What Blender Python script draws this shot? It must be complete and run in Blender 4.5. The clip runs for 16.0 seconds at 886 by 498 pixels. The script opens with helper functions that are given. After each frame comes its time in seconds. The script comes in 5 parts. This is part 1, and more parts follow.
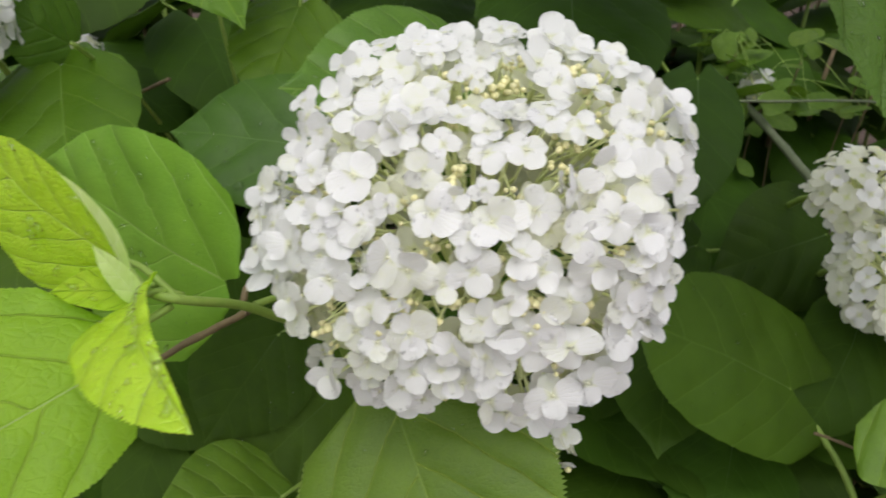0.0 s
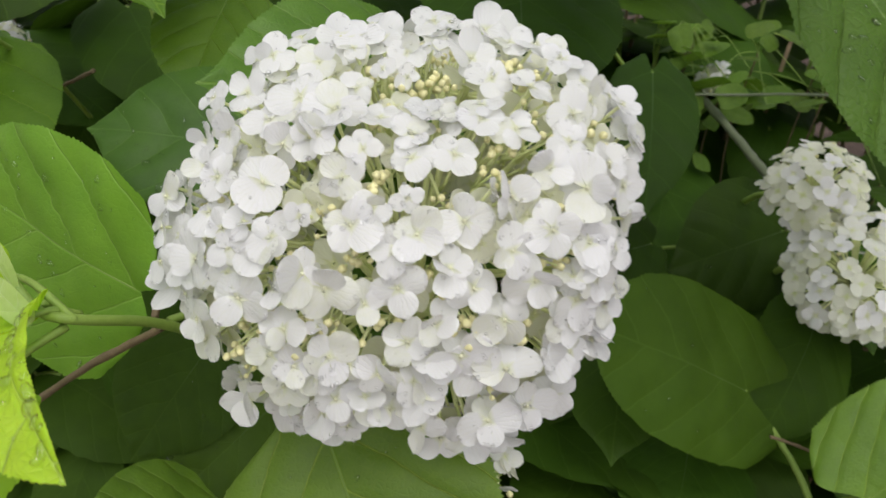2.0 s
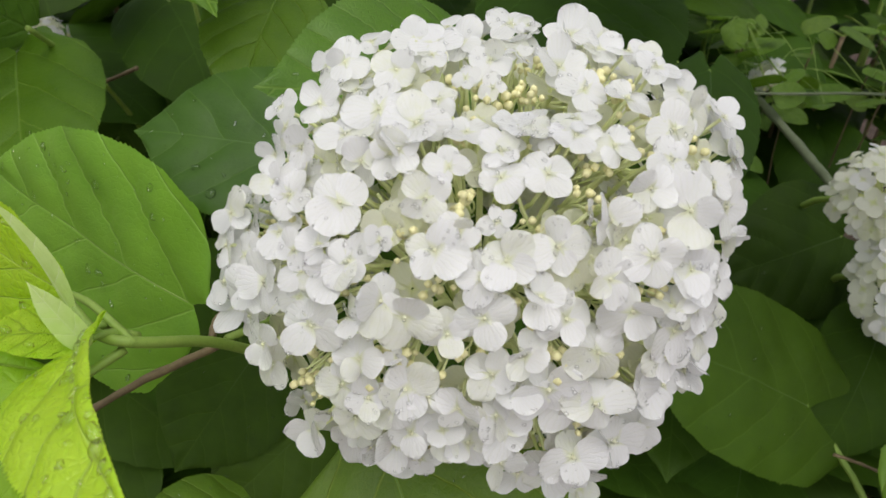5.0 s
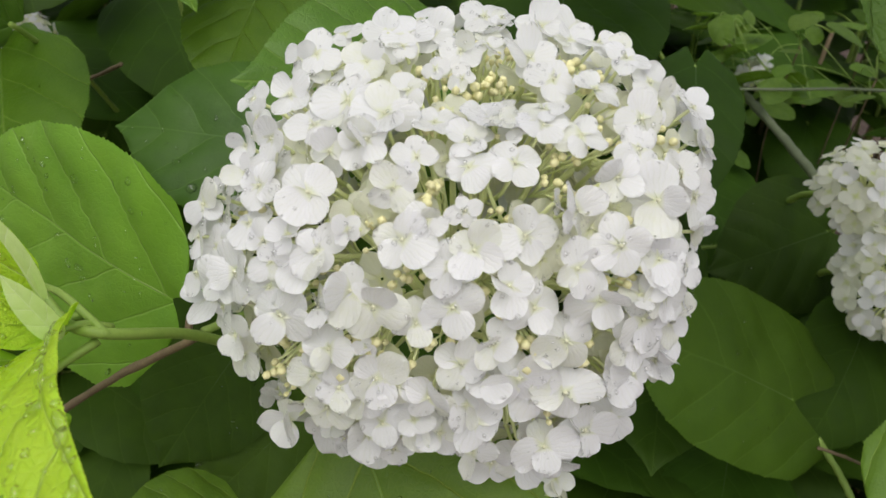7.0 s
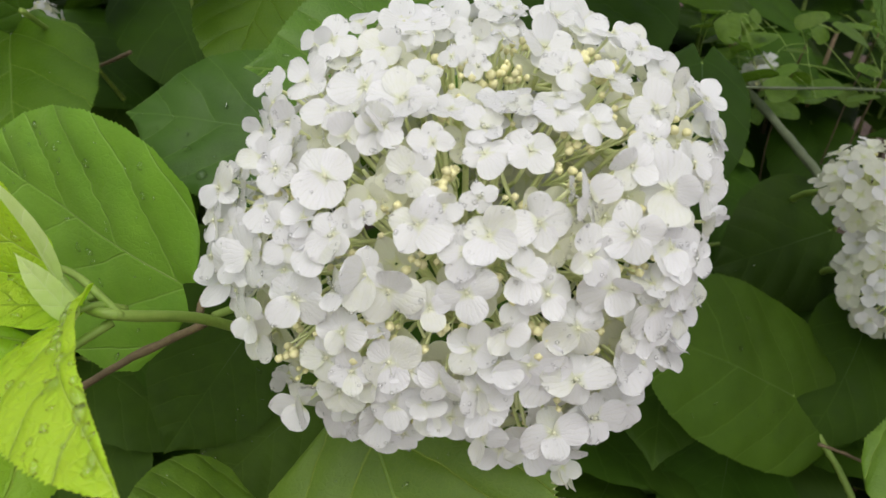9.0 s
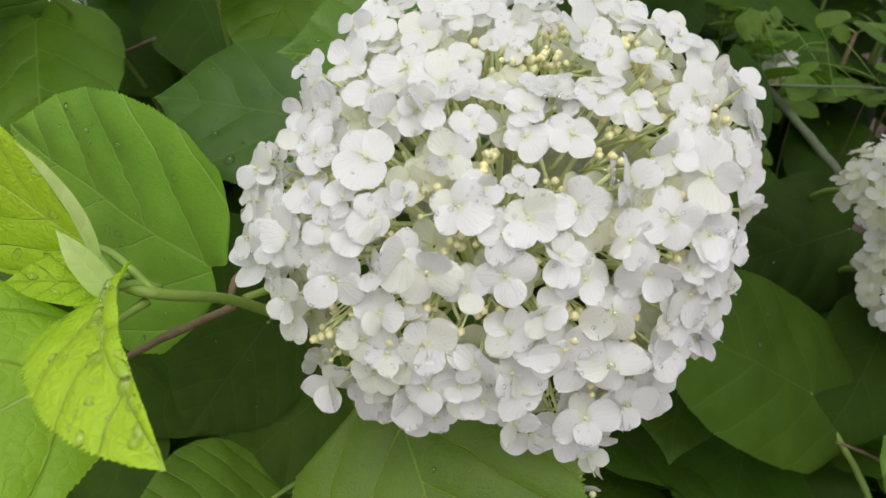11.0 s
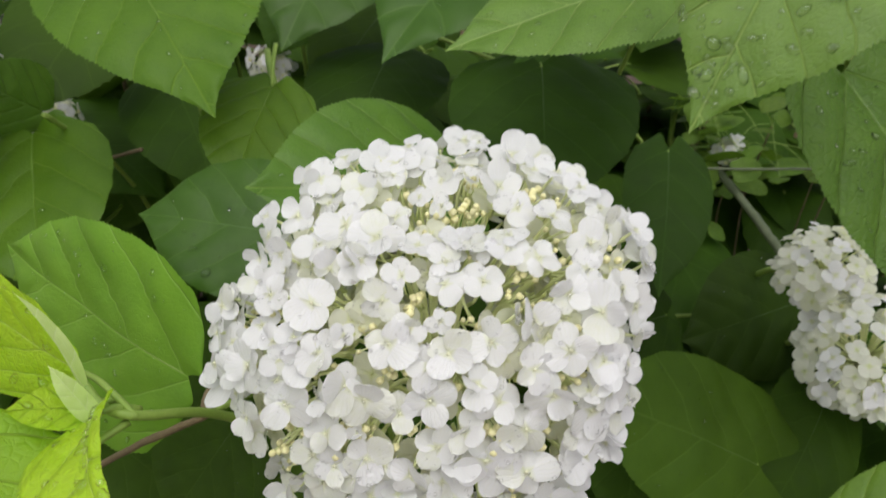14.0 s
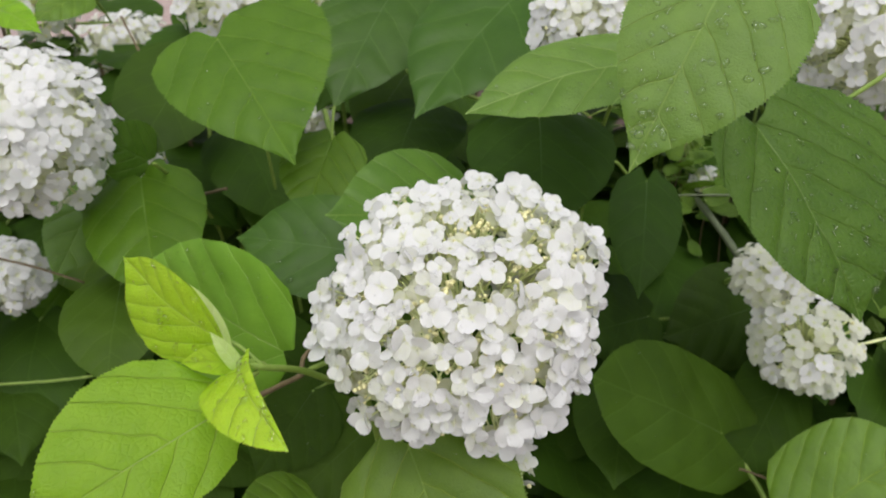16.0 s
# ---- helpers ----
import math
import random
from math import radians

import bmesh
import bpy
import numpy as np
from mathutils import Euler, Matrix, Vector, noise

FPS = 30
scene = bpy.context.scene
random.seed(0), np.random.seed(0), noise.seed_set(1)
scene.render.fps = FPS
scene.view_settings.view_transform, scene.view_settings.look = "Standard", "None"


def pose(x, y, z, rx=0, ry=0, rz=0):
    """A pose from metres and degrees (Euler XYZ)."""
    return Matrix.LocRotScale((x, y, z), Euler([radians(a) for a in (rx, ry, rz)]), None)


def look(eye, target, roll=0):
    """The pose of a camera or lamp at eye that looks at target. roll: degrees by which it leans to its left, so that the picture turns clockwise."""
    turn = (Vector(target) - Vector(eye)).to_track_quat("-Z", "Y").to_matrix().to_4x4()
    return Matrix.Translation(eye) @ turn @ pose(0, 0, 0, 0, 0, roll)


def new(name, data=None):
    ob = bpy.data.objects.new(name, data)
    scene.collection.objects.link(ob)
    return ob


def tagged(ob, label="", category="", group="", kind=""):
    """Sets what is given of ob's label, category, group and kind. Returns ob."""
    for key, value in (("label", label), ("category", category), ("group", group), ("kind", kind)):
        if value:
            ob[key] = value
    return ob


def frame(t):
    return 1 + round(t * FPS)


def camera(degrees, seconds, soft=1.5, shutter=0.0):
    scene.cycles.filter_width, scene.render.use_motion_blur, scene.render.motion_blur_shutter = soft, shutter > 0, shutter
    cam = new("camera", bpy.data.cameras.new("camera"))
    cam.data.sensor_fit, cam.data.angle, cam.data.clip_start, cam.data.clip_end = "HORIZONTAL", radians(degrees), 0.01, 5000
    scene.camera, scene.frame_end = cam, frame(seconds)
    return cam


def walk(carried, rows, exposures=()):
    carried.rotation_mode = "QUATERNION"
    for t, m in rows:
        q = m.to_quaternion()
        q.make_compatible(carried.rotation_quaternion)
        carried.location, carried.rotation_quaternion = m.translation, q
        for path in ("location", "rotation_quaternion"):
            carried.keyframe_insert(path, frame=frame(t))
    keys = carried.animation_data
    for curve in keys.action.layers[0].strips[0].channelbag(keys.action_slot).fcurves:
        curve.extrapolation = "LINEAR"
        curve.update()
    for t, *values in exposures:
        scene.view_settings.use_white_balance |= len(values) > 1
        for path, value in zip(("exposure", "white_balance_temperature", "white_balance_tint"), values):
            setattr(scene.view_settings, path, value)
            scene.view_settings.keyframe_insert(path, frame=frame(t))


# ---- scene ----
cam = camera(58.1, 16.0, shutter=0.5)
cam.data.dof.use_dof, cam.data.dof.focus_distance, cam.data.dof.aperture_fstop = True, 0.31, 22.0
METRES, EYE, TILT, LEAN, TURN = 0.35, 1.1, -35.0, 0.0, 0.0
ROWS = [
    (0.0, 0.0, 0.0, 0.0, 0.0, 0.0, -0.0),
    (0.5, 0.0589, 0.0167, 0.0084, -1.2, -0.19, 0.49),
    (1.0, 0.0684, 0.0108, 0.0075, -2.02, -0.41, 0.62),
    (1.5, 0.062, 0.0154, 0.0054, -2.46, -0.57, 0.55),
    (2.0, 0.0392, 0.0735, 0.0218, -2.51, -0.72, 0.34),
    (2.5, 0.0003, 0.1069, 0.0322, -2.3, -0.84, 0.04),
    (3.0, -0.0122, 0.1327, 0.0313, -1.93, -1.01, -0.23),
    (3.5, -0.019, 0.14, 0.0432, -1.54, -1.18, -0.42),
    (6.0, -0.0006, 0.1274, 0.05, -0.89, -1.46, -0.18),
    (6.5, 0.0129, 0.1277, 0.0491, -1.01, -1.47, -0.1),
    (7.0, 0.0087, 0.1259, 0.043, -1.19, -1.48, -0.06),
    (7.5, 0.0131, 0.1253, 0.0388, -1.3, -1.54, -0.14),
    (8.0, 0.005, 0.1234, 0.0351, -1.39, -1.61, -0.33),
    (8.5, 0.0055, 0.1277, 0.0283, -1.35, -1.65, -0.59),
    (9.0, -0.0044, 0.1204, 0.0334, -1.26, -1.68, -0.89),
    (9.5, -0.0154, 0.1118, 0.0308, -1.12, -1.79, -1.27),
    (12.0, -0.0352, 0.1213, 0.0142, -0.76, -1.87, -1.91),
    (12.5, -0.0361, 0.1152, 0.0149, -0.87, -1.48, -1.79),
    (13.0, -0.0238, 0.102, 0.032, -0.95, -1.03, -1.57),
    (13.5, -0.0066, 0.0662, 0.0581, -1.08, -0.17, -1.32),
    (14.0, 0.0239, -0.0064, 0.1033, -1.25, 1.72, -0.67),
    (14.5, 0.0326, -0.089, 0.1136, -1.12, 3.12, -0.19),
    (15.0, 0.0254, -0.2275, 0.1236, -0.81, 3.93, 0.08),
    (15.5, 0.0088, -0.3629, 0.095, -0.38, 4.17, 0.21),
    (16.0, 0.006, -0.4361, 0.0467, 0.07, 3.92, 0.21),
]
walk(cam, [(t, pose(0, 0, EYE, TILT, LEAN, TURN) @ pose(METRES * x, METRES * y, METRES * z, 90 + pitch, roll, yaw)) for t, x, y, z, yaw, pitch, roll in ROWS],
     exposures=((0.0, -0.23), (3.0, -0.34), (12.5, -0.33), (14.5, -0.28), (16.0, -0.25)))

# ---- daylight: a bright overcast sky ----
scene.view_settings.exposure = -0.36
world = bpy.data.worlds.new("sky")
scene.world = world
world.use_nodes = True
wn, wl = world.node_tree.nodes, world.node_tree.links
sky = wn.new("ShaderNodeTexSky")
sky.sky_type, sky.sun_disc = "NISHITA", False
sky.sun_elevation, sky.sun_rotation = radians(69), radians(166)
sky.air_density, sky.dust_density, sky.ozone_density = 1.0, 4.0, 1.0
haze = wn.new("ShaderNodeHueSaturation")
haze.inputs["Saturation"].default_value = 0.25
wl.new(sky.outputs[0], haze.inputs["Color"])
wl.new(haze.outputs[0], wn["Background"].inputs["Color"])
wn["Background"].inputs["Strength"].default_value = 0.15
sun = new("sun", bpy.data.lights.new("sun", "SUN"))
sun.data.energy, sun.data.angle, sun.data.color = 1.58, radians(85), (1.0, 0.97, 0.93)
sun.matrix_world = look((0, 0, 4), (0.16, 0.66, 2.20))


# ---- materials ----
def material(name):
    m = bpy.data.materials.new(name)
    m.use_nodes = True
    nt = m.node_tree
    nt.nodes.clear()
    return m, nt


def node(nt, kind, **values):
    n = nt.nodes.new(kind)
    for k, v in values.items():
        n.inputs[k.replace("_", " ")].default_value = v
    return n


def calc(nt, op, a, b=0.0, c=0.0):
    n = nt.nodes.new("ShaderNodeMath")
    n.operation = op
    for i, v in enumerate((a, b, c)):
        if isinstance(v, (int, float)):
            n.inputs[i].default_value = v
        else:
            nt.links.new(v, n.inputs[i])
    return n.outputs[0]


def mixed(nt, fac, a, b, blend="MIX"):
    n = nt.nodes.new("ShaderNodeMix")
    n.data_type, n.blend_type = "RGBA", blend
    for i, v in ((0, fac), (6, a), (7, b)):
        if isinstance(v, (int, float)):
            n.inputs[i].default_value = v
        elif isinstance(v, tuple):
            n.inputs[i].default_value = (*v, 1.0)
        else:
            nt.links.new(v, n.inputs[i])
    return n.outputs[2]


def leaf_material(name, deep, light, vein, rough=0.42, clear=0.32, relief=0.35, net_scale=44.0, groove=1.0, shine=0.34, pucker=0.55):
    """A leaf blade: the UV holds metres along and across the blade divided by its length."""
    m, nt = material(name)
    lk = nt.links.new
    uv = nt.nodes.new("ShaderNodeUVMap")
    sep = nt.nodes.new("ShaderNodeSeparateXYZ")
    lk(uv.outputs[0], sep.inputs[0])
    along, across = sep.outputs[0], calc(nt, "ABSOLUTE", sep.outputs[1])
    info = nt.nodes.new("ShaderNodeObjectInfo")
    wob = node(nt, "ShaderNodeTexNoise", Scale=4.5, Detail=2.0)
    lk(uv.outputs[0], wob.inputs["Vector"])
    # side veins leave the midrib at a slant and bend towards the tip
    s = calc(nt, "SUBTRACT", along, calc(nt, "MULTIPLY", across, 0.95))
    s = calc(nt, "SUBTRACT", s, calc(nt, "MULTIPLY", calc(nt, "MULTIPLY", across, across), 0.7))
    s = calc(nt, "ADD", s, calc(nt, "MULTIPLY", calc(nt, "SIGN", sep.outputs[1]), 0.022))
    s = calc(nt, "ADD", s, calc(nt, "MULTIPLY", calc(nt, "SUBTRACT", wob.outputs[0], 0.5), 0.075))
    ph = calc(nt, "MULTIPLY", s, 4.2)
    d = calc(nt, "ABSOLUTE", calc(nt, "SUBTRACT", calc(nt, "FRACT", calc(nt, "ADD", ph, 0.5)), 0.5))
    side = calc(nt, "MAXIMUM", calc(nt, "SUBTRACT", 1.0, calc(nt, "DIVIDE", d, 0.034)), 0.0)
    rib = calc(nt, "MAXIMUM", calc(nt, "SUBTRACT", 1.0, calc(nt, "DIVIDE", across, 0.007)), 0.0)
    # fine net of veins
    net = nt.nodes.new("ShaderNodeTexVoronoi")
    net.feature = "DISTANCE_TO_EDGE"
    net.inputs["Scale"].default_value = net_scale
    lk(uv.outputs[0], net.inputs["Vector"])
    fine = calc(nt, "MAXIMUM", calc(nt, "SUBTRACT", 1.0, calc(nt, "DIVIDE", net.outputs["Distance"], 0.09)), 0.0)
    lines = calc(nt, "MINIMUM", calc(nt, "ADD", calc(nt, "ADD", rib, calc(nt, "MULTIPLY", side, 1.0)), calc(nt, "MULTIPLY", fine, 0.10)), 1.0)
    blotch = node(nt, "ShaderNodeTexNoise", Scale=5.0, Detail=5.0, Roughness=0.6)
    shift = nt.nodes.new("ShaderNodeVectorMath")
    shift.operation = "ADD"
    lk(uv.outputs[0], shift.inputs[0])
    lk(info.outputs["Random"], shift.inputs[1])
    lk(shift.outputs[0], blotch.inputs["Vector"])
    ramp = nt.nodes.new("ShaderNodeMapRange")
    ramp.inputs[1].default_value, ramp.inputs[2].default_value = 0.3, 0.72
    lk(blotch.outputs[0], ramp.inputs[0])
    col = mixed(nt, ramp.outputs[0], deep, light)
    col = mixed(nt, calc(nt, "MULTIPLY", lines, 0.9), col, vein)
    hsv = nt.nodes.new("ShaderNodeHueSaturation")
    lk(col, hsv.inputs["Color"])
    lk(calc(nt, "ADD", 0.494, calc(nt, "MULTIPLY", info.outputs["Random"], 0.012)), hsv.inputs["Hue"])
    lk(calc(nt, "ADD", 0.91, calc(nt, "MULTIPLY", info.outputs["Random"], 0.18)), hsv.inputs["Value"])
    grain = node(nt, "ShaderNodeTexNoise", Scale=160.0, Detail=3.0)
    lk(uv.outputs[0], grain.inputs["Vector"])
    h = calc(nt, "ADD", calc(nt, "MULTIPLY", lines, -0.6), calc(nt, "MULTIPLY", grain.outputs[0], 0.25))
    h = calc(nt, "ADD", h, calc(nt, "MULTIPLY", calc(nt, "MINIMUM", net.outputs["Distance"], 0.25), pucker))
    valley = calc(nt, "MINIMUM", calc(nt, "DIVIDE", d, 0.22), 1.0)
    trough = calc(nt, "MINIMUM", calc(nt, "DIVIDE", across, 0.03), 1.0)
    h = calc(nt, "ADD", h, calc(nt, "MULTIPLY", calc(nt, "POWER", calc(nt, "MULTIPLY", valley, trough), 0.7), groove))
    bump = node(nt, "ShaderNodeBump", Strength=relief, Distance=0.0006)
    lk(h, bump.inputs["Height"])
    bsdf = node(nt, "ShaderNodeBsdfPrincipled", Roughness=rough)
    bsdf.inputs["Specular IOR Level"].default_value = shine
    lk(hsv.outputs[0], bsdf.inputs["Base Color"])
    lk(bump.outputs[0], bsdf.inputs["Normal"])
    lk(calc(nt, "ADD", rough - 0.08, calc(nt, "MULTIPLY", ramp.outputs[0], 0.16)), bsdf.inputs["Roughness"])
    tr = nt.nodes.new("ShaderNodeBsdfTranslucent")
    lk(mixed(nt, 0.5, hsv.outputs[0], (deep[0] * 1.9, deep[1] * 2.0, deep[2])), tr.inputs["Color"])
    lk(bump.outputs[0], tr.inputs["Normal"])
    mix = node(nt, "ShaderNodeMixShader", Fac=clear)
    lk(bsdf.outputs[0], mix.inputs[1])
    lk(tr.outputs[0], mix.inputs[2])
    out = nt.nodes.new("ShaderNodeOutputMaterial")
    lk(mix.outputs[0], out.inputs[0])
    return m


def petal_material(name, tone, tint, clear=0.3):
    m, nt = material(name)
    lk = nt.links.new
    uv = nt.nodes.new("ShaderNodeUVMap")
    sep = nt.nodes.new("ShaderNodeSeparateXYZ")
    lk(uv.outputs[0], sep.inputs[0])
    info = nt.nodes.new("ShaderNodeObjectInfo")
    # green-cream at the claw, white towards the rim
    base = nt.nodes.new("ShaderNodeMapRange")
    base.inputs[1].default_value, base.inputs[2].default_value = 0.0, 0.22
    lk(sep.outputs[0], base.inputs[0])
    col = mixed(nt, base.outputs[0], tint, tone)
    spot = node(nt, "ShaderNodeTexNoise", Scale=3.0, Detail=4.0)
    lk(uv.outputs[0], spot.inputs["Vector"])
    col = mixed(nt, calc(nt, "MULTIPLY", calc(nt, "GREATER_THAN", info.outputs["Random"], 0.84), calc(nt, "MULTIPLY", spot.outputs[0], 0.55)), col, tint)
    # fan of fine veins
    spoke = calc(nt, "DIVIDE", sep.outputs[1], calc(nt, "ADD", sep.outputs[0], 0.25))
    jog = node(nt, "ShaderNodeTexNoise", Scale=5.0, Detail=2.0)
    lk(uv.outputs[0], jog.inputs["Vector"])
    fan = calc(nt, "SINE", calc(nt, "ADD", calc(nt, "MULTIPLY", spoke, 34.0), calc(nt, "MULTIPLY", jog.outputs[0], 7.0)))
    fan = calc(nt, "POWER", calc(nt, "MAXIMUM", fan, 0.0), 3.0)
    col = mixed(nt, calc(nt, "MULTIPLY", fan, 0.10), col, tint)
    fine = node(nt, "ShaderNodeTexNoise", Scale=16.0, Detail=4.0)
    lk(uv.outputs[0], fine.inputs["Vector"])
    bump = node(nt, "ShaderNodeBump", Strength=0.35, Distance=0.0004)
    lk(calc(nt, "ADD", calc(nt, "MULTIPLY", fan, -0.9), calc(nt, "MULTIPLY", fine.outputs[0], 1.2)), bump.inputs["Height"])
    bsdf = node(nt, "ShaderNodeBsdfPrincipled", Roughness=0.24)
    # a film of rain
    bsdf.inputs["Coat Weight"].default_value, bsdf.inputs["Coat Roughness"].default_value = 0.5, 0.06
    lk(bump.outputs[0], bsdf.inputs["Coat Normal"])
    bsdf.inputs["Specular IOR Level"].default_value = 0.4
    lk(col, bsdf.inputs["Base Color"])
    lk(bump.outputs[0], bsdf.inputs["Normal"])
    tr = nt.nodes.new("ShaderNodeBsdfTranslucent")
    lk(col, tr.inputs["Color"])
    mix = node(nt, "ShaderNodeMixShader", Fac=clear)
    lk(bsdf.outputs[0], mix.inputs[1])
    lk(tr.outputs[0], mix.inputs[2])
    out = nt.nodes.new("ShaderNodeOutputMaterial")
    lk(mix.outputs[0], out.inputs[0])
    return m


def plain_material(name, a, b, rough=0.5, scale=60.0, relief=0.3, dist=0.001, by_object=0.0):
    m, nt = material(name)
    lk = nt.links.new
    tc = nt.nodes.new("ShaderNodeTexCoord")
    big = node(nt, "ShaderNodeTexNoise", Scale=scale, Detail=6.0, Roughness=0.65)
    small = node(nt, "ShaderNodeTexNoise", Scale=scale * 9, Detail=3.0)
    lk(tc.outputs["Object"], big.inputs["Vector"])
    lk(tc.outputs["Object"], small.inputs["Vector"])
    f = nt.nodes.new("ShaderNodeMapRange")
    f.inputs[1].default_value, f.inputs[2].default_value = 0.32, 0.68
    lk(calc(nt, "ADD", calc(nt, "MULTIPLY", big.outputs[0], 0.7), calc(nt, "MULTIPLY", small.outputs[0], 0.3)), f.inputs[0])
    col = mixed(nt, f.outputs[0], a, b)
    if by_object:
        info = nt.nodes.new("ShaderNodeObjectInfo")
        hsv = nt.nodes.new("ShaderNodeHueSaturation")
        lk(col, hsv.inputs["Color"])
        lk(calc(nt, "ADD", 1 - by_object, calc(nt, "MULTIPLY", info.outputs["Random"], 2 * by_object)), hsv.inputs["Value"])
        col = hsv.outputs[0]
    bump = node(nt, "ShaderNodeBump", Strength=relief, Distance=dist)
    lk(calc(nt, "ADD", big.outputs[0], calc(nt, "MULTIPLY", small.outputs[0], 0.4)), bump.inputs["Height"])
    bsdf = node(nt, "ShaderNodeBsdfPrincipled", Roughness=rough)
    lk(col, bsdf.inputs["Base Color"])
    lk(bump.outputs[0], bsdf.inputs["Normal"])
    out = nt.nodes.new("ShaderNodeOutputMaterial")
    lk(bsdf.outputs[0], out.inputs[0])
    return m


LEAF = {
    "mid": leaf_material("leaf_green", (0.104, 0.200, 0.013), (0.150, 0.268, 0.020), (0.30, 0.42, 0.07), clear=0.24, relief=0.9, rough=0.40, shine=0.40),
    "wet": leaf_material("leaf_wet_green", (0.084, 0.180, 0.018), (0.124, 0.238, 0.026), (0.19, 0.31, 0.06), clear=0.22, relief=1.0, rough=0.38, shine=0.38),
    "rain": leaf_material("leaf_rain_green", (0.064, 0.150, 0.012), (0.098, 0.206, 0.018), (0.16, 0.29, 0.05), groove=1.2, clear=0.20, relief=1.6, rough=0.40, shine=0.32, net_scale=34.0, pucker=1.2),
    "olive": leaf_material("leaf_olive_green", (0.076, 0.164, 0.009), (0.112, 0.220, 0.014), (0.16, 0.28, 0.03), clear=0.22, relief=0.9, rough=0.42, shine=0.26),
    # deep: a darker green that carries the shade of the lower leaves
    "deep": leaf_material("leaf_painted_shade_green", (0.052, 0.110, 0.007), (0.072, 0.144, 0.011), (0.088, 0.165, 0.018), groove=0.6, shine=0.18, clear=0.22, rough=0.5),
    # lit: the bright kind raised, so light is painted into its colour
    "lit": leaf_material("leaf_painted_sunny", (0.165, 0.345, 0.030), (0.230, 0.450, 0.042), (0.27, 0.47, 0.075), groove=0.6, clear=0.3, relief=0.75, rough=0.40, shine=0.36, pucker=0.4),
    "bright": leaf_material("leaf_light_green", (0.132, 0.260, 0.034), (0.186, 0.338, 0.048), (0.32, 0.48, 0.12), groove=0.6, clear=0.28, relief=1.15, rough=0.38, shine=0.46, net_scale=48.0, pucker=0.6),
    # dark: the shade of low and rear leaves put into their green
    "dark": leaf_material("leaf_painted_deep_shade", (0.036, 0.080, 0.006), (0.052, 0.112, 0.009), (0.064, 0.130, 0.013), groove=0.5, shine=0.14, clear=0.22, rough=0.55),
    # gloom: a still darker copy, the shade at the middle back painted in
    "gloom": leaf_material("leaf_painted_gloom", (0.026, 0.058, 0.005), (0.038, 0.082, 0.008), (0.046, 0.096, 0.011), groove=0.5, shine=0.14, clear=0.22, rough=0.55),
    "blue": leaf_material("leaf_blue_green", (0.046, 0.116, 0.010), (0.067, 0.152, 0.015), (0.088, 0.182, 0.026), clear=0.2, rough=0.42, shine=0.32),
    "young": leaf_material("leaf_yellow_green", (0.46, 0.69, 0.026), (0.58, 0.79, 0.052), (0.60, 0.78, 0.15), groove=0.6, rough=0.32, clear=0.42, relief=1.3, net_scale=30.0, shine=0.42, pucker=1.2),
    "fresh": leaf_material("leaf_fresh_green", (0.230, 0.46, 0.013), (0.31, 0.57, 0.022), (0.44, 0.65, 0.11), groove=0.5, clear=0.38, relief=1.4, shine=0.38, rough=0.36, net_scale=26.0, pucker=0.9),
    "pale": leaf_material("leaf_underside_pale", (0.50, 0.64, 0.20), (0.60, 0.72, 0.30), (0.66, 0.74, 0.40), rough=0.6),
    "small": leaf_material("leaf_small_bright", (0.105, 0.20, 0.022), (0.165, 0.28, 0.032), (0.20, 0.31, 0.06)),
}
PETAL_CREAM = petal_material("petal_cream", (0.94, 0.945, 0.80), (0.86, 0.89, 0.52), clear=0.5)
PETAL = petal_material("petal_white", (0.94, 0.94, 0.95), (0.83, 0.86, 0.60), clear=0.36)
PETAL_GREEN = petal_material("petal_greenish", (0.97, 0.975, 0.88), (0.84, 0.90, 0.52), clear=0.5)
BUD = plain_material("bud_cream", (0.78, 0.74, 0.34), (0.89, 0.85, 0.52), 0.45, 300, 0.2, 0.0004, 0.15)
HEART = plain_material("floret_heart", (0.74, 0.75, 0.52), (0.82, 0.81, 0.60), 0.5, 300, 0.2, 0.0003)
STALK = plain_material("stalk_pale_green", (0.79, 0.86, 0.38), (0.88, 0.92, 0.54), 0.5, 120, 0.3, 0.0006)
STEM = plain_material("stem_green", (0.20, 0.32, 0.05), (0.29, 0.41, 0.08), 0.5, 70, 0.4, 0.0008)
BARK = plain_material("stem_brown", (0.13, 0.095, 0.05), (0.24, 0.18, 0.10), 0.7, 90, 0.6, 0.001)
STEM_GREY = plain_material("stem_grey_green", (0.11, 0.14, 0.075), (0.18, 0.21, 0.12), 0.6, 70, 0.4, 0.0008)
SOIL = plain_material("soil", (0.045, 0.030, 0.022), (0.13, 0.09, 0.07), 0.95, 14, 0.9, 0.02)
PAVING = plain_material("pink_gravel", (0.36, 0.26, 0.24), (0.55, 0.44, 0.41), 0.9, 30, 0.8, 0.006)
WATER, wnt = material("water_drop")
wc = wnt.nodes.new("ShaderNodeBsdfTransparent")
wg = node(wnt, "ShaderNodeBsdfGlossy", Roughness=0.04)
wr = node(wnt, "ShaderNodeBsdfRefraction", Roughness=0.0, IOR=1.33)
wm = node(wnt, "ShaderNodeMixShader", Fac=0.34)
wnt.links.new(wc.outputs[0], wm.inputs[1])
wnt.links.new(wr.outputs[0], wm.inputs[2])
ws = wnt.nodes.new("ShaderNodeMixShader")
ws.inputs[0].default_value = 0.055
wnt.links.new(wm.outputs[0], ws.inputs[1])
wnt.links.new(wg.outputs[0], ws.inputs[2])
wo = wnt.nodes.new("ShaderNodeOutputMaterial")
wnt.links.new(ws.outputs[0], wo.inputs[0])
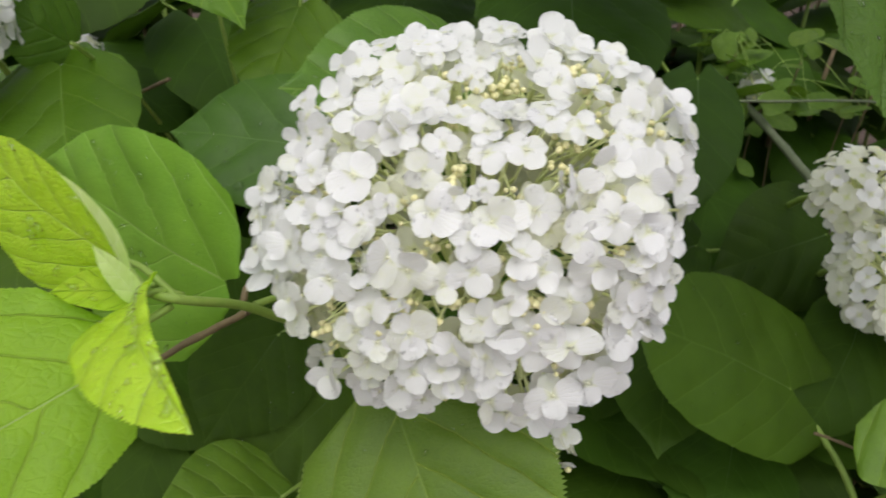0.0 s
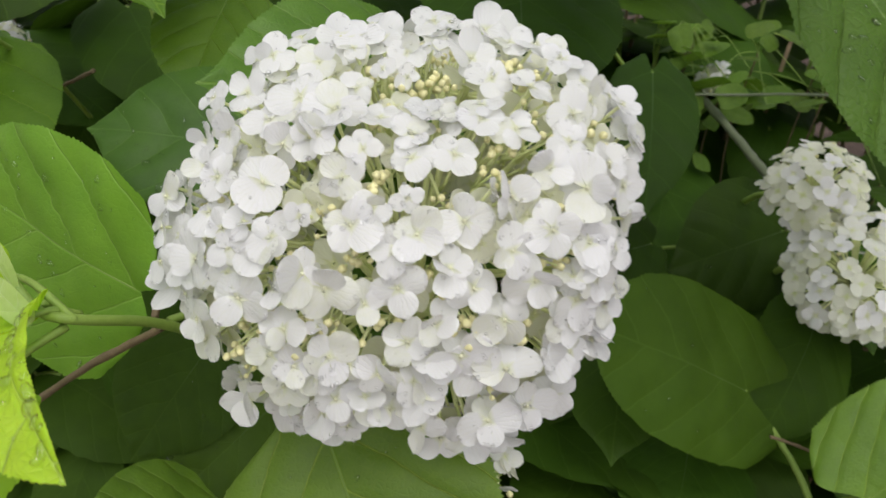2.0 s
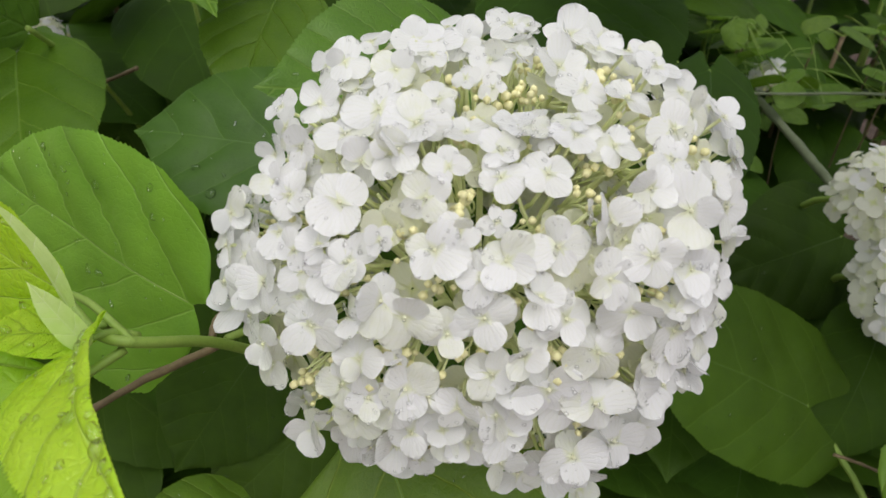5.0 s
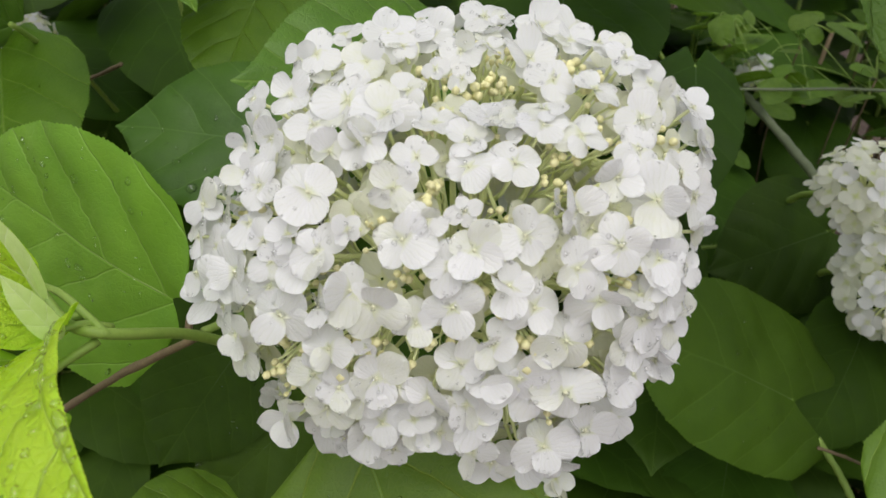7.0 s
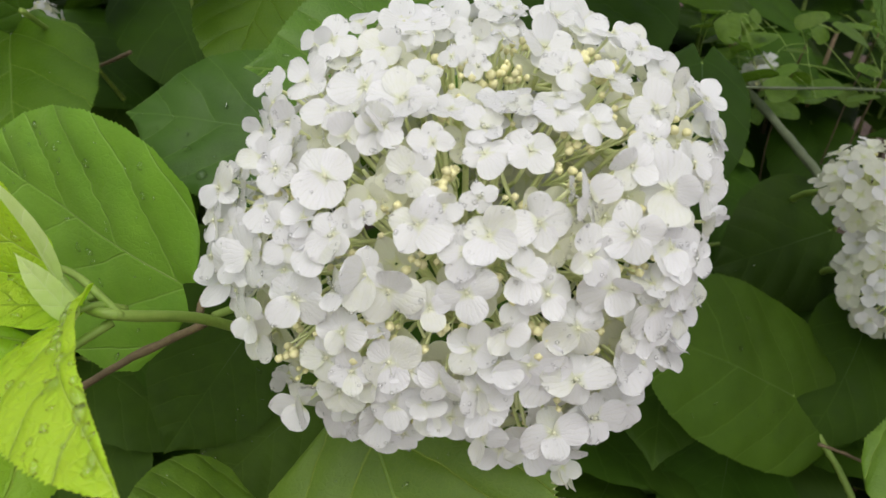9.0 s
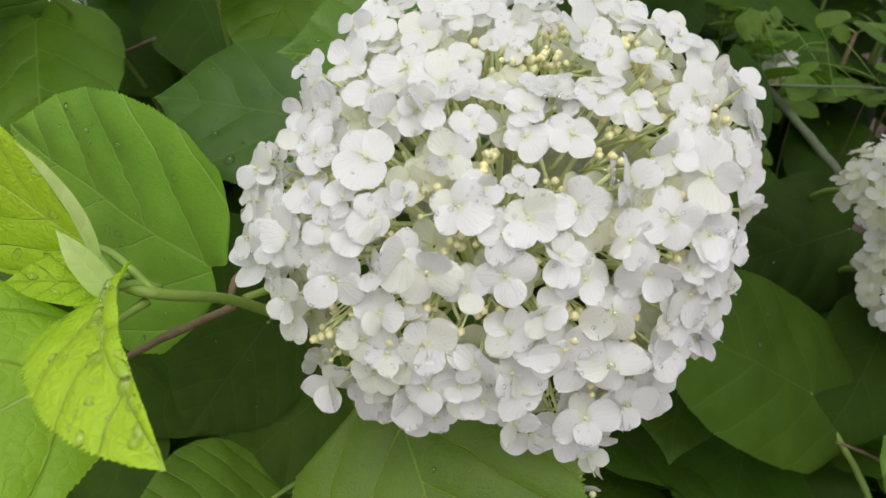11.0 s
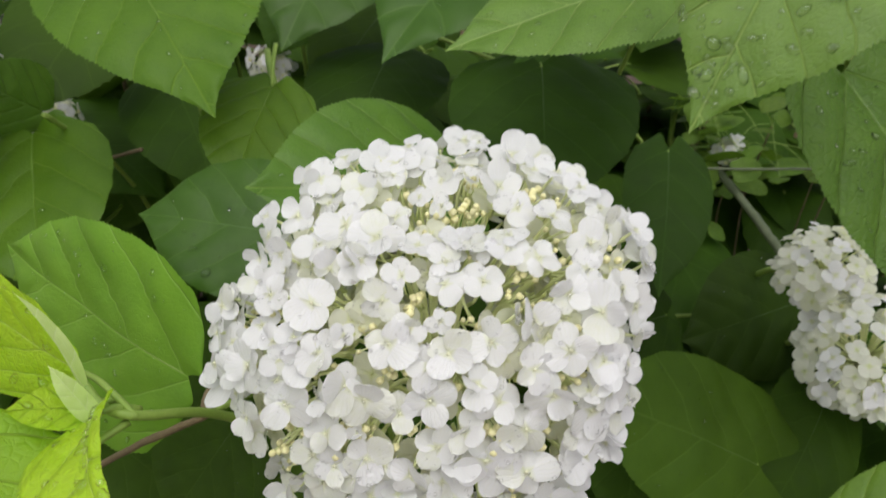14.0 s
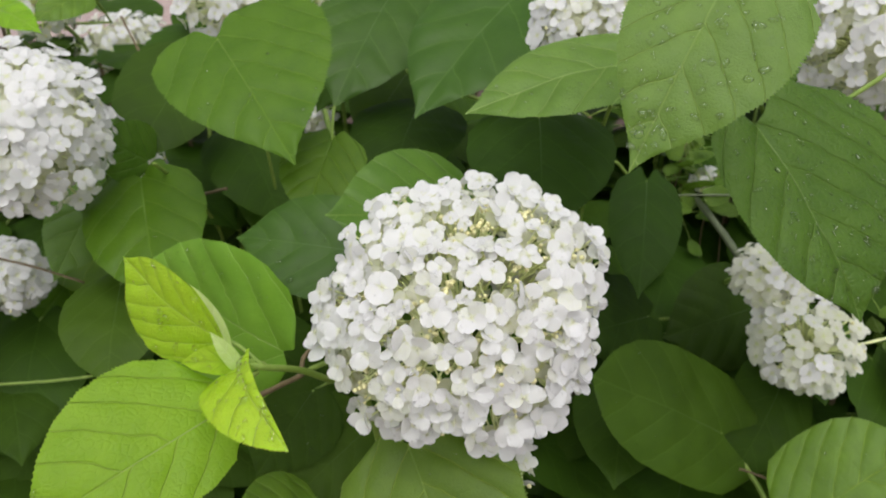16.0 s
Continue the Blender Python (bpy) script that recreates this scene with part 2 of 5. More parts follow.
BEAD, bnt = material("water_bead")
bc = bnt.nodes.new("ShaderNodeBsdfTransparent")
br_ = node(bnt, "ShaderNodeBsdfRefraction", Roughness=0.0, IOR=1.33)
bg = node(bnt, "ShaderNodeBsdfGlossy", Roughness=0.03)
b1 = node(bnt, "ShaderNodeMixShader", Fac=0.4)
bnt.links.new(bc.outputs[0], b1.inputs[1])
bnt.links.new(br_.outputs[0], b1.inputs[2])
b2 = bnt.nodes.new("ShaderNodeMixShader")
b2.inputs[0].default_value = 0.17
bnt.links.new(b1.outputs[0], b2.inputs[1])
bnt.links.new(bg.outputs[0], b2.inputs[2])
bo = bnt.nodes.new("ShaderNodeOutputMaterial")
bnt.links.new(b2.outputs[0], bo.inputs[0])


# ---- building tools ----
def mesh_of(name, verts, faces, uvs=None, smooth=True):
    me = bpy.data.meshes.new(name)
    me.from_pydata([tuple(v) for v in verts], [], faces)
    if uvs is not None:
        layer = me.uv_layers.new(name="UVMap")
        idx = np.zeros(len(me.loops), dtype=np.int32)
        me.loops.foreach_get("vertex_index", idx)
        layer.data.foreach_set("uv", np.asarray(uvs, dtype=np.float32)[idx].ravel())
    if smooth:
        me.polygons.foreach_set("use_smooth", [True] * len(me.polygons))
    me.update()
    return me


def child(name, me, mat, parent, label=""):
    if mat is not None and not me.materials:
        me.materials.append(mat)
    ob = new(name, me)
    ob.parent = parent
    if label:
        ob["label"] = label
    return ob


def tube_data(points, radii, sides=7):
    pts = [Vector(p) for p in points]
    verts, faces = [], []
    up = Vector((0.31, 0.17, 0.93)).normalized()
    for i, p in enumerate(pts):
        d = (pts[min(i + 1, len(pts) - 1)] - pts[max(i - 1, 0)]).normalized()
        a = d.cross(up)
        a = a.normalized() if a.length > 1e-4 else Vector((1, 0, 0))
        b = d.cross(a)
        r = radii[i] if isinstance(radii, (list, tuple)) else radii
        for k in range(sides):
            an = 2 * math.pi * k / sides
            verts.append(p + a * (r * math.cos(an)) + b * (r * math.sin(an)))
    for i in range(len(pts) - 1):
        for k in range(sides):
            k2 = (k + 1) % sides
            faces.append((i * sides + k, i * sides + k2, (i + 1) * sides + k2, (i + 1) * sides + k))
    faces.append(tuple(range(sides))[::-1])
    faces.append(tuple((len(pts) - 1) * sides + k for k in range(sides)))
    return verts, faces


def joined(pieces):
    verts, faces = [], []
    for v, f in pieces:
        n = len(verts)
        verts += v
        faces += [tuple(i + n for i in q) for q in f]
    return verts, faces


def bend(a, b, sag, n=7):
    """A smooth arc from a to b, bulging by the vector sag."""
    a, b, s = Vector(a), Vector(b), Vector(sag)
    return [a.lerp(b, i / (n - 1)) + s * (4 * (i / (n - 1)) * (1 - i / (n - 1))) for i in range(n)]


def smooth_line(points, n=6):
    """A rounded line through the points."""
    p = [Vector(q) for q in points]
    p = [p[0] * 2 - p[1]] + p + [p[-1] * 2 - p[-2]]
    out = []
    for i in range(1, len(p) - 2):
        for k in range(n):
            t = k / n
            out.append(0.5 * (2 * p[i] + (p[i + 1] - p[i - 1]) * t + (2 * p[i - 1] - 5 * p[i] + 4 * p[i + 1] - p[i + 2]) * t * t
                              + (3 * p[i] - p[i - 1] - 3 * p[i + 1] + p[i + 2]) * t ** 3))
    out.append(p[-2])
    return out


# ---- leaves ----
OVAL_U = [0, 0.03, 0.10, 0.22, 0.36, 0.50, 0.64, 0.77, 0.85, 0.90, 0.94, 0.97, 1]
OVAL_W = [0, 0.46, 0.80, 0.97, 1.0, 0.95, 0.82, 0.58, 0.36, 0.21, 0.105, 0.045, 0]
ROUND_W = [0, 0.74, 0.93, 0.99, 1.0, 0.98, 0.92, 0.79, 0.63, 0.49, 0.34, 0.20, 0]


def leaf_surface(length, width, u, v, bow=0.06, fold=0.0, heart=0.1, quilt=1.4, seed=0, rounder=False, belly=1.0, tooth=0.0, sway=0.0, asym=0.0, lobe=0.0):
    """A point of the blade, u along 0 to 1 and v across -1 to 1; x along, y across, z out of the upper face."""
    half = width / 2 * (float(np.interp(u ** belly, OVAL_U, ROUND_W if rounder else OVAL_W)) + min(0.6, 3.0 * heart) * max(0.0, 1 - u / 0.03))
    y = half * v * (1 + tooth) * (1 + (asym if v > 0 else -asym))
    x = length * (u - heart * (1 + (lobe if v > 0 else -lobe)) * math.sin(abs(v) ** 1.35 * 2.2) * (1 - u) ** 5)
    xa, ya = x / length, abs(y) / length
    s = (xa - 0.95 * ya - 0.7 * ya * ya + 0.022 * (1 if y > 0 else -1) + 0.05 * noise.noise(Vector((xa * 4.5, y / length * 4.5, seed)))) * 4.2
    d = abs(s - round(s))
    puff = math.sin(math.pi * d) ** 0.8 * (1 - math.exp(-(ya / 0.04) ** 2))
    rim = 1 - abs(v) ** 6
    z = 0.011 * length * quilt * puff * rim * 1.1
    z += fold * abs(y)
    z += 4 * bow * length * u * (1 - u)
    z += 0.020 * length * noise.noise(Vector((xa * 3.1, y / length * 3.1, seed * 7.3)))
    z += 0.010 * length * noise.noise(Vector((xa * 8, y / length * 8, seed * 3.1))) * abs(v)
    y += sway * length * u * (1 - u) * 4
    return Vector((x, y, z)), (xa, y / length)


def leaf_mesh(name, length, width, rows, cols, teeth=0.020, **shape):
    verts, uvs, faces = [], [], []
    jag = random.Random(shape.get("seed", 0))
    for i in range(rows + 1):
        u = i / rows
        u = 0.5 - 0.5 * math.cos(math.pi * u) if rows < 30 else u
        for j in range(cols + 1):
            v = 2 * j / cols - 1
            v = math.copysign(abs(v) ** 0.85, v) if v else 0.0
            edge = j in (0, cols)
            t = (teeth * jag.uniform(0.35, 1.15) if i % 2 else -teeth * jag.uniform(0.1, 0.6)) * (0.5 + min(u * 4, 0.5)) if edge else 0.0
            p, w = leaf_surface(length, width, u, v, tooth=t, **shape)
            if edge and i % 2:
                p.x += jag.uniform(0.001, 0.006) * length
            verts.append(p)
            uvs.append(w)
    n = cols + 1
    for i in range(rows):
        for j in range(cols):
            faces.append((i * n + j, (i + 1) * n + j, (i + 1) * n + j + 1, i * n + j + 1))
    return mesh_of(name, verts, faces, uvs)


def blade_pose(base, tip, normal):
    x = (Vector(tip) - Vector(base)).normalized()
    z = Vector(normal)
    z = (z - x * z.dot(x)).normalized()
    y = z.cross(x)
    return Matrix(((x.x, y.x, z.x, base[0]), (x.y, y.y, z.y, base[1]), (x.z, y.z, z.z, base[2]), (0, 0, 0, 1)))


WET = []  # where water drops may lie: pose, length, width, shape, how many, how large


def leaf(branch, base, tip, normal, width, kind="mid", fine=True, drops=0, drop_size=0.0016, foot=(0, 0.02, -0.045), petiole=True, label="", teeth=0.019, **shape):
    """One leaf with its stalk; base and tip are the two ends of its midrib."""
    shape.setdefault("seed", len(bpy.data.objects))
    m = blade_pose(base, tip, normal)
    length = (Vector(tip) - Vector(base)).length
    me = leaf_mesh("leaf", length, width, 112 if fine else 44, 18 if fine else 10, teeth=teeth, **shape)
    ob = child("leaf", me, LEAF[kind], branch["root"], label)
    ob.matrix_basis = branch["root"].matrix_basis.inverted() @ m
    start = m @ leaf_surface(length, width, 0.03, 0.0, **shape)[0]
    node_at = Vector(base) + Vector(foot)
    branch["nodes"].append(node_at)
    if petiole:
        line = [m.inverted() @ p for p in smooth_line([start, start.lerp(node_at, 0.45) + Vector((0, 0, 0.12 * (start - node_at).length)), node_at], 5)]
        rad = [0.0011 + 0.0006 * i / (len(line) - 1) for i in range(len(line))]
        child("petiole", mesh_of("petiole", *tube_data(line, rad)), STEM, ob)
    if len(me.polygons) > 300:
        rib = [leaf_surface(length, width, u, 0.0, **shape)[0] - Vector((0, 0, 0.0002)) for u in np.linspace(0.02, 0.95, 20)]
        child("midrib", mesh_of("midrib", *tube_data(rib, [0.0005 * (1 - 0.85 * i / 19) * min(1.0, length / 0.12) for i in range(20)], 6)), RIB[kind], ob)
    if drops:
        WET.append((m, length, width, shape, drops, drop_size))
    return ob


# lit, gloom, deep and dark midribs repeat the light painted into those leaves
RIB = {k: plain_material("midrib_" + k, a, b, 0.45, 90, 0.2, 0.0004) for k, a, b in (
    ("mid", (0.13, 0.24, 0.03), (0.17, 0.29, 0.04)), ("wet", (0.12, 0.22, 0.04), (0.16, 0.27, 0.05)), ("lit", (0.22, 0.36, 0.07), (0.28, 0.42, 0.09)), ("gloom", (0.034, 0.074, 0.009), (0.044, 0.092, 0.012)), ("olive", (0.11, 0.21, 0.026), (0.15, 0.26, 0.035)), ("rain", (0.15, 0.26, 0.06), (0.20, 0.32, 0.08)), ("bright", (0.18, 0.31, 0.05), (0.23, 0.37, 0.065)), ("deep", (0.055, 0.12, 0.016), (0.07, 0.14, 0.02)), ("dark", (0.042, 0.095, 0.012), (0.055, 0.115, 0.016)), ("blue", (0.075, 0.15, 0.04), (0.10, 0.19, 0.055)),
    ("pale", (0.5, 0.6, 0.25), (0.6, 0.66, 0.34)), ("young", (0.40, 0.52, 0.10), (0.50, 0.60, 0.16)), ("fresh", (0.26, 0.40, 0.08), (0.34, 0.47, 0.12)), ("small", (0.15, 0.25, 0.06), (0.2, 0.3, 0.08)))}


def start_branch(x, y, label, name="hydrangea_branch"):
    root = new(name)
    root.matrix_basis = pose(x, y, 0)
    tagged(root, label, "plant", "hydrangea branches")
    return {"root": root, "nodes": []}


def finish_branch(branch, mat=None, thick=0.0029, line=None):
    """The stem, from the ground up through the feet of the leaves."""
    root = branch["root"]
    inv = root.matrix_basis.inverted()
    if line:
        line = [Vector((0, 0, -0.01))] + [inv @ Vector(p) for p in line]
    else:
        pts = sorted((inv @ p for p in branch["nodes"]), key=lambda p: p.z)
        low = pts[0]
        line = [Vector((0, 0, -0.01)), Vector((low.x * 0.1, low.y * 0.1, low.z * 0.5)), Vector((low.x * 0.5, low.y * 0.5, low.z * 0.88))] + pts
    line = smooth_line(line, 5)
    n = len(line) - 1
    child("stem", mesh_of("stem", *tube_data(line, [thick * (1 - 0.45 * i / n) for i in range(n + 1)], 8)), mat or STEM, root)


# ---- flowers ----
def petal_mesh(seed, cup=0.18, broad=1.0, point=0.0):
    """A rounded white sepal of length 1, its claw at the origin; point draws out the tip."""
    rng = random.Random(seed)
    rows, cols = 12, 8
    verts, uvs, faces = [], [], []
    skew = rng.uniform(-0.09, 0.09)
    k1, k2, k3, long = rng.uniform(0, 6), rng.uniform(0, 6), rng.uniform(0, 6), rng.uniform(0.50, 0.58)
    dent = rng.uniform(-0.02, 0.05)
    for i in range(rows + 1):
        u = 0.5 - 0.5 * math.cos(math.pi * i / rows)
        reach = abs((u - long) / (long if u < long else 1 - long))
        w = 0.5 * max(0.0, 1 - reach ** (2.2 if u < long else 2.5 - point)) ** (0.62 if u < long else 0.52 + 0.2 * point)
        w = max(w * broad, 0.10 * (1 - u), 0.010)
        for j in range(cols + 1):
            v = 2 * j / cols - 1
            y = w * v * (1 + 0.07 * math.sin(3.5 * u + k1 + 2 * v)) + skew * u * u
            z = cup * (y * y * 1.5 + 0.3 * u * u - 0.15 * u)
            z += 0.022 * math.sin(5 * u + 4 * y + k1) + 0.045 * math.sin(6 * y - 3 * u + k2) * v * v + 0.030 * math.sin(9 * u + k3) * abs(v) ** 3
            verts.append((u * (1 - 0.03 * math.cos(7 * v + k2) * u) - dent * u ** 8 * (1 - v * v), y, z))
            uvs.append((u, y))
    n = cols + 1
    for i in range(rows):
        for j in range(cols):
            faces.append((i * n + j, (i + 1) * n + j, (i + 1) * n + j + 1, i * n + j + 1))
    return mesh_of("petal", verts, faces, uvs)


PETALS = [petal_mesh(i, cup, broad, point) for i, (cup, broad, point) in enumerate(((0.04, 1.08, 0.0), (0.12, 1.0, 0.3), (-0.06, 1.12, 0.0), (0.0, 1.02, 0.5), (-0.14, 1.05, 0.1), (0.10, 0.92, 0.7), (-0.20, 1.0, 0.2), (0.18, 1.06, 0.0), (0.32, 0.95, 0.4), (-0.3, 0.9, 0.5), (0.05, 1.15, 0.0), (-0.1, 0.98, 0.3)))]
PETALS_GREEN = [me.copy() for me in PETALS]
PETALS_CREAM = [me.copy() for me in PETALS]
for me in PETALS_CREAM:
    me.materials.append(PETAL_CREAM)
for me in PETALS:
    me.materials.append(PETAL)
for me in PETALS_GREEN:
    me.materials.append(PETAL_GREEN)


def ball_mesh(name, rings=6, segs=8, mat=None):
    bm = bmesh.new()
    bmesh.ops.create_uvsphere(bm, u_segments=segs, v_segments=rings, radius=1.0)
    me = bpy.data.meshes.new(name)
    bm.to_mesh(me)
    bm.free()
    me.polygons.foreach_set("use_smooth", [True] * len(me.polygons))
    if mat:
        me.materials.append(mat)
    return me


BUD_MESH, HEART_MESH = ball_mesh("flower_bud", 7, 12, BUD), ball_mesh("heart", 5, 7, HEART)
# the four folded sepals show as lobes on the top of a bud
for vert in BUD_MESH.vertices:
    x, y, z = vert.co
    rim = math.hypot(x, y)
    vert.co = Vector((x, y, z)) * (1 + (0.14 * math.cos(4 * math.atan2(y, x)) * rim * (0.5 + 0.5 * z) - 0.10 * max(0.0, z - 0.6)))


def axes(normal, spin):
    """A turn whose z is the normal, spun about it by degrees."""
    z = Vector(normal).normalized()
    a = Vector((0, 0, 1)) - z * z.z
    a = a.normalized() if a.length > 0.05 else Vector((0, 1, 0))
    x = a.cross(z)
    m = Matrix(((x.x, a.x, z.x), (x.y, a.y, z.y), (x.z, a.z, z.z))).to_4x4()
    return m @ pose(0, 0, 0, 0, 0, spin)


def floret(head, at, normal, spin, size, rng, openness=0.0, petals=None, root=None):
    """Four sepals round a small heart on a thin stalk, as a part of the flower head."""
    inv = head.matrix_basis.inverted()
    ob = new("floret")
    ob.empty_display_size = 0.005
    ob.parent = head
    m = Matrix.Translation(at) @ axes(normal, spin)
    ob.matrix_basis = inv @ m
    for k in range(4):
        me = rng.choice(petals or PETALS)
        p = new("petal", me)
        p.parent = ob
        s = size * (1.0 if k % 2 else 1.06) * rng.uniform(0.76, 1.1)
        tilt, roll = -rng.uniform(-10, 14) - openness + (5 if k % 2 else -2), rng.uniform(-13, 13)
        if rng.random() < 0.22:
            tilt, roll = tilt + rng.uniform(-55, 38), rng.uniform(-42, 42)
        p.matrix_basis = pose(0, 0, 0.0003 * (k % 2), 0, 0, 90 * k + rng.uniform(-13, 13)) @ pose(0.01 * size, 0, 0, roll, tilt, 0) @ Matrix.Diagonal((s, s, s, 1))
    h = new("heart", HEART_MESH)
    h.parent = ob
    h.matrix_basis = pose(0, 0, 0.0004) @ Matrix.Diagonal((size * 0.07, size * 0.07, size * 0.07, 1))
    if root is not None:
        r = (m.inverted() @ Vector(root))
        line = bend((0, 0, 0), r, (rng.uniform(-0.002, 0.002), rng.uniform(-0.002, 0.002), 0), 4)
        child("pedicel", mesh_of("pedicel", *tube_data(line, [0.0006, 0.00065, 0.0007, 0.0009], 5)), STALK, ob)
    return ob


def floret_one_mesh(seed, green=False):
    """The four sepals and the heart of a smaller floret in one mesh of size 1."""
    rng = random.Random(seed)
    bm = bmesh.new()
    for k in range(4):
        me = rng.choice(PETALS)
        n = len(bm.verts)
        bm.from_mesh(me)
        bm.verts.ensure_lookup_table()
        t = pose(0, 0, 0.03 * (k % 2), 0, 0, 90 * k + rng.uniform(-12, 12)) @ pose(0.04, 0, 0, rng.uniform(-14, 14), -rng.uniform(-8, 16), 0)
        for v in list(bm.verts)[n:]:
            v.co = t @ v.co
    me = bpy.data.meshes.new("floret")
    bm.to_mesh(me)
    bm.free()
    me.polygons.foreach_set("use_smooth", [True] * len(me.polygons))
    me.materials.clear()
    me.materials.append(PETAL_GREEN if green else PETAL)
    return me


FLORETS = [floret_one_mesh(i) for i in range(7)]
FLORETS_CREAM = [floret_one_mesh(40 + i) for i in range(5)]
for me in FLORETS_CREAM:
    me.materials.clear()
    me.materials.append(PETAL_CREAM)
FLORETS_GREEN = [floret_one_mesh(20 + i, True) for i in range(7)]


def spread(n, rng, jitter=0.35):
    """n ways spread evenly over the ball."""
    out = []
    for i in range(n):
        z = 1 - 2 * (i + 0.5) / n
        a = i * 2.39996 + rng.uniform(-jitter, jitter) * 0.5
        z = max(-1, min(1, z + rng.uniform(-jitter, jitter) / n * 2))
        r = math.sqrt(1 - z * z)
        out.append(Vector((r * math.cos(a), r * math.sin(a), z)))
    return out


def small_head(at, radius, count, size, label, seed, green=False, stalk_to=(0, 0.05), squash=0.85, inner=0.7, loose=0.0, lift=0.0):
    """A flower head further off: florets, buds and a stalk down to the ground."""
    rng = random.Random(seed)
    head = new("hydrangea_flower_head")
    gx, gy = at[0] + stalk_to[0], at[1] + stalk_to[1] + 0.12
    head.matrix_basis = pose(gx, gy, 0)
    tagged(head, label, "flower", "hydrangea flower heads")
    c = Vector((at[0] - gx, at[1] - gy, at[2]))
    line = smooth_line([(0, 0, -0.01), Vector((0, 0, c.z * 0.6)), Vector((c.x * 0.35, c.y * 0.35, c.z * 0.88)), c - Vector((0, 0, radius * 0.2))], 6)
    child("stem", mesh_of("stem", *tube_data(line, 0.0028, 7)), STEM, head)
    rays = []
    for w in spread(count, rng):
        bump = 1 + 0.10 * noise.noise(w * 2.3 + Vector((seed, 0, 0)))
        r = radius * rng.uniform(0.90, 1.04) * bump
        p = c + Vector((w.x * r, w.y * r, w.z * r * squash))
        f = new("floret", rng.choice(FLORETS_GREEN if green and rng.random() < 0.75 else FLORETS))
        f.parent = head
        nrm = (w + Vector((rng.uniform(-0.5, 0.5), rng.uniform(-0.8, 0.2), rng.uniform(0.0, 0.9) + lift)) + Vector((rng.uniform(-1, 1), rng.uniform(-1, 1), rng.uniform(-1, 1))) * loose).normalized()
        s = size * rng.uniform(0.8, 1.15)
        f.matrix_basis = Matrix.Translation(p) @ axes(nrm, rng.uniform(0, 90)) @ Matrix.Diagonal((s, s, s, 1))
        rays.append(tube_data([c - Vector((0, 0, radius * 0.2)), c.lerp(p, 0.55) - Vector((0, 0, 0.004)), p], [0.0012, 0.0008, 0.0005], 4))
        if rng.random() < 0.3:
            b = new("flower_bud", BUD_MESH)
            b.parent = head
            q = c + (p - c) * 0.95 + Vector((rng.uniform(-1, 1), rng.uniform(-1, 1), rng.uniform(-1, 1))) * 0.006
            b.matrix_basis = Matrix.Translation(q) @ Matrix.Diagonal((0.0014, 0.0014, 0.0014, 1))
    for w in spread(int(count * inner), rng):
        r = radius * rng.uniform(0.68, 0.84)
        f = new("floret", rng.choice(FLORETS_CREAM))
        f.parent = head
        s = size * rng.uniform(0.9, 1.2)
        f.matrix_basis = Matrix.Translation(c + Vector((w.x * r, w.y * r, w.z * r * squash))) @ axes(w, rng.uniform(0, 90)) @ Matrix.Diagonal((s, s, s, 1))
    child("flower_frame", mesh_of("flower_frame", *joined(rays)), STALK, head)
    return head

# openings between the florets where buds show: degrees round and up
OPENINGS = ((-36, 64), (-34, 76), (-13, 64), (1, 70), (21, 69), (78, 80), (58, 65), (59, 62), (51, 55), (39, 49), (27, 49), (-42, 35), (-21, 35), (-29, 24), (-13, 28), (-11, 46), (-55, 32), (-62, 18), (24, 45), (7, 41), (5, 23), (42, 24), (32, 23), (54, 38), (22, 26), (-40, 2), (-32, 11), (-25, 5), (-20, 12), (-10, 12), (-13, -3), (12, 13), (16, 9), (5, 9), (5, -1), (17, -5), (24, 9), (-16, 73), (53, 44))


# ---- leafy branches, each leaf with its place ----
br = start_branch(-0.02, 0.46, "young yellow-green hydrangea shoot with wet leaves beside the flower")
leaf(br, (-0.128, 0.259, 0.912), (-0.188, 0.289, 0.953), (-0.42, -0.91, 0.07), 0.066, "young", teeth=0.026, drop_size=0.0024, drops=34, bow=0.07, fold=0.06, asym=0.2, belly=1.35, heart=0.03, quilt=1.0, foot=(0.028, -0.022, -0.002))
leaf(br, (-0.112, 0.237, 0.914), (-0.071, 0.154, 0.929), (-0.55, -0.13, 0.83), 0.033, "young", teeth=0.06, drop_size=0.0026, drops=38, bow=0.12, fold=0.2, asym=-0.4, sway=-0.03, heart=0.02, rounder=True, belly=0.6, quilt=1.5, foot=(0.010, 0.008, -0.008))
leaf(br, (-0.115, 0.238, 0.913), (-0.144, 0.229, 0.920), (0.31, -0.21, 0.93), 0.020, "young", drops=6, fold=0.12, quilt=0.25, foot=(0.006, 0.008, -0.002))
leaf(br, (-0.124, 0.218, 0.893), (-0.207, 0.145, 0.878), (0.28, -0.49, 0.82), 0.086, "fresh", teeth=0.022, asym=-0.2, drops=16, bow=0.05, quilt=1.1, foot=(0.02, 0.02, 0.014))
leaf(br, (-0.119, 0.242, 0.918), (-0.137, 0.2465, 0.9615), (0.81, -0.43, 0.39), 0.005, "pale", fold=0.3, quilt=0.3, heart=0.0, sway=-0.05, petiole=False, foot=(0.004, 0.006, -0.004))
leaf(br, (-0.112, 0.232, 0.913), (-0.127, 0.237, 0.936), (0.43, -0.80, 0.43), 0.009, "pale", fold=0.3, quilt=0.3, heart=0.0, petiole=False, foot=(0.004, 0.006, -0.004))
finish_branch(br, STEM, line=((-0.031, 0.374, 0.511), (-0.054, 0.312, 0.828), (-0.072, 0.282, 0.863), (-0.086, 0.264, 0.886), (-0.100, 0.239, 0.909), (-0.112, 0.239, 0.913), (-0.122, 0.246, 0.922)))
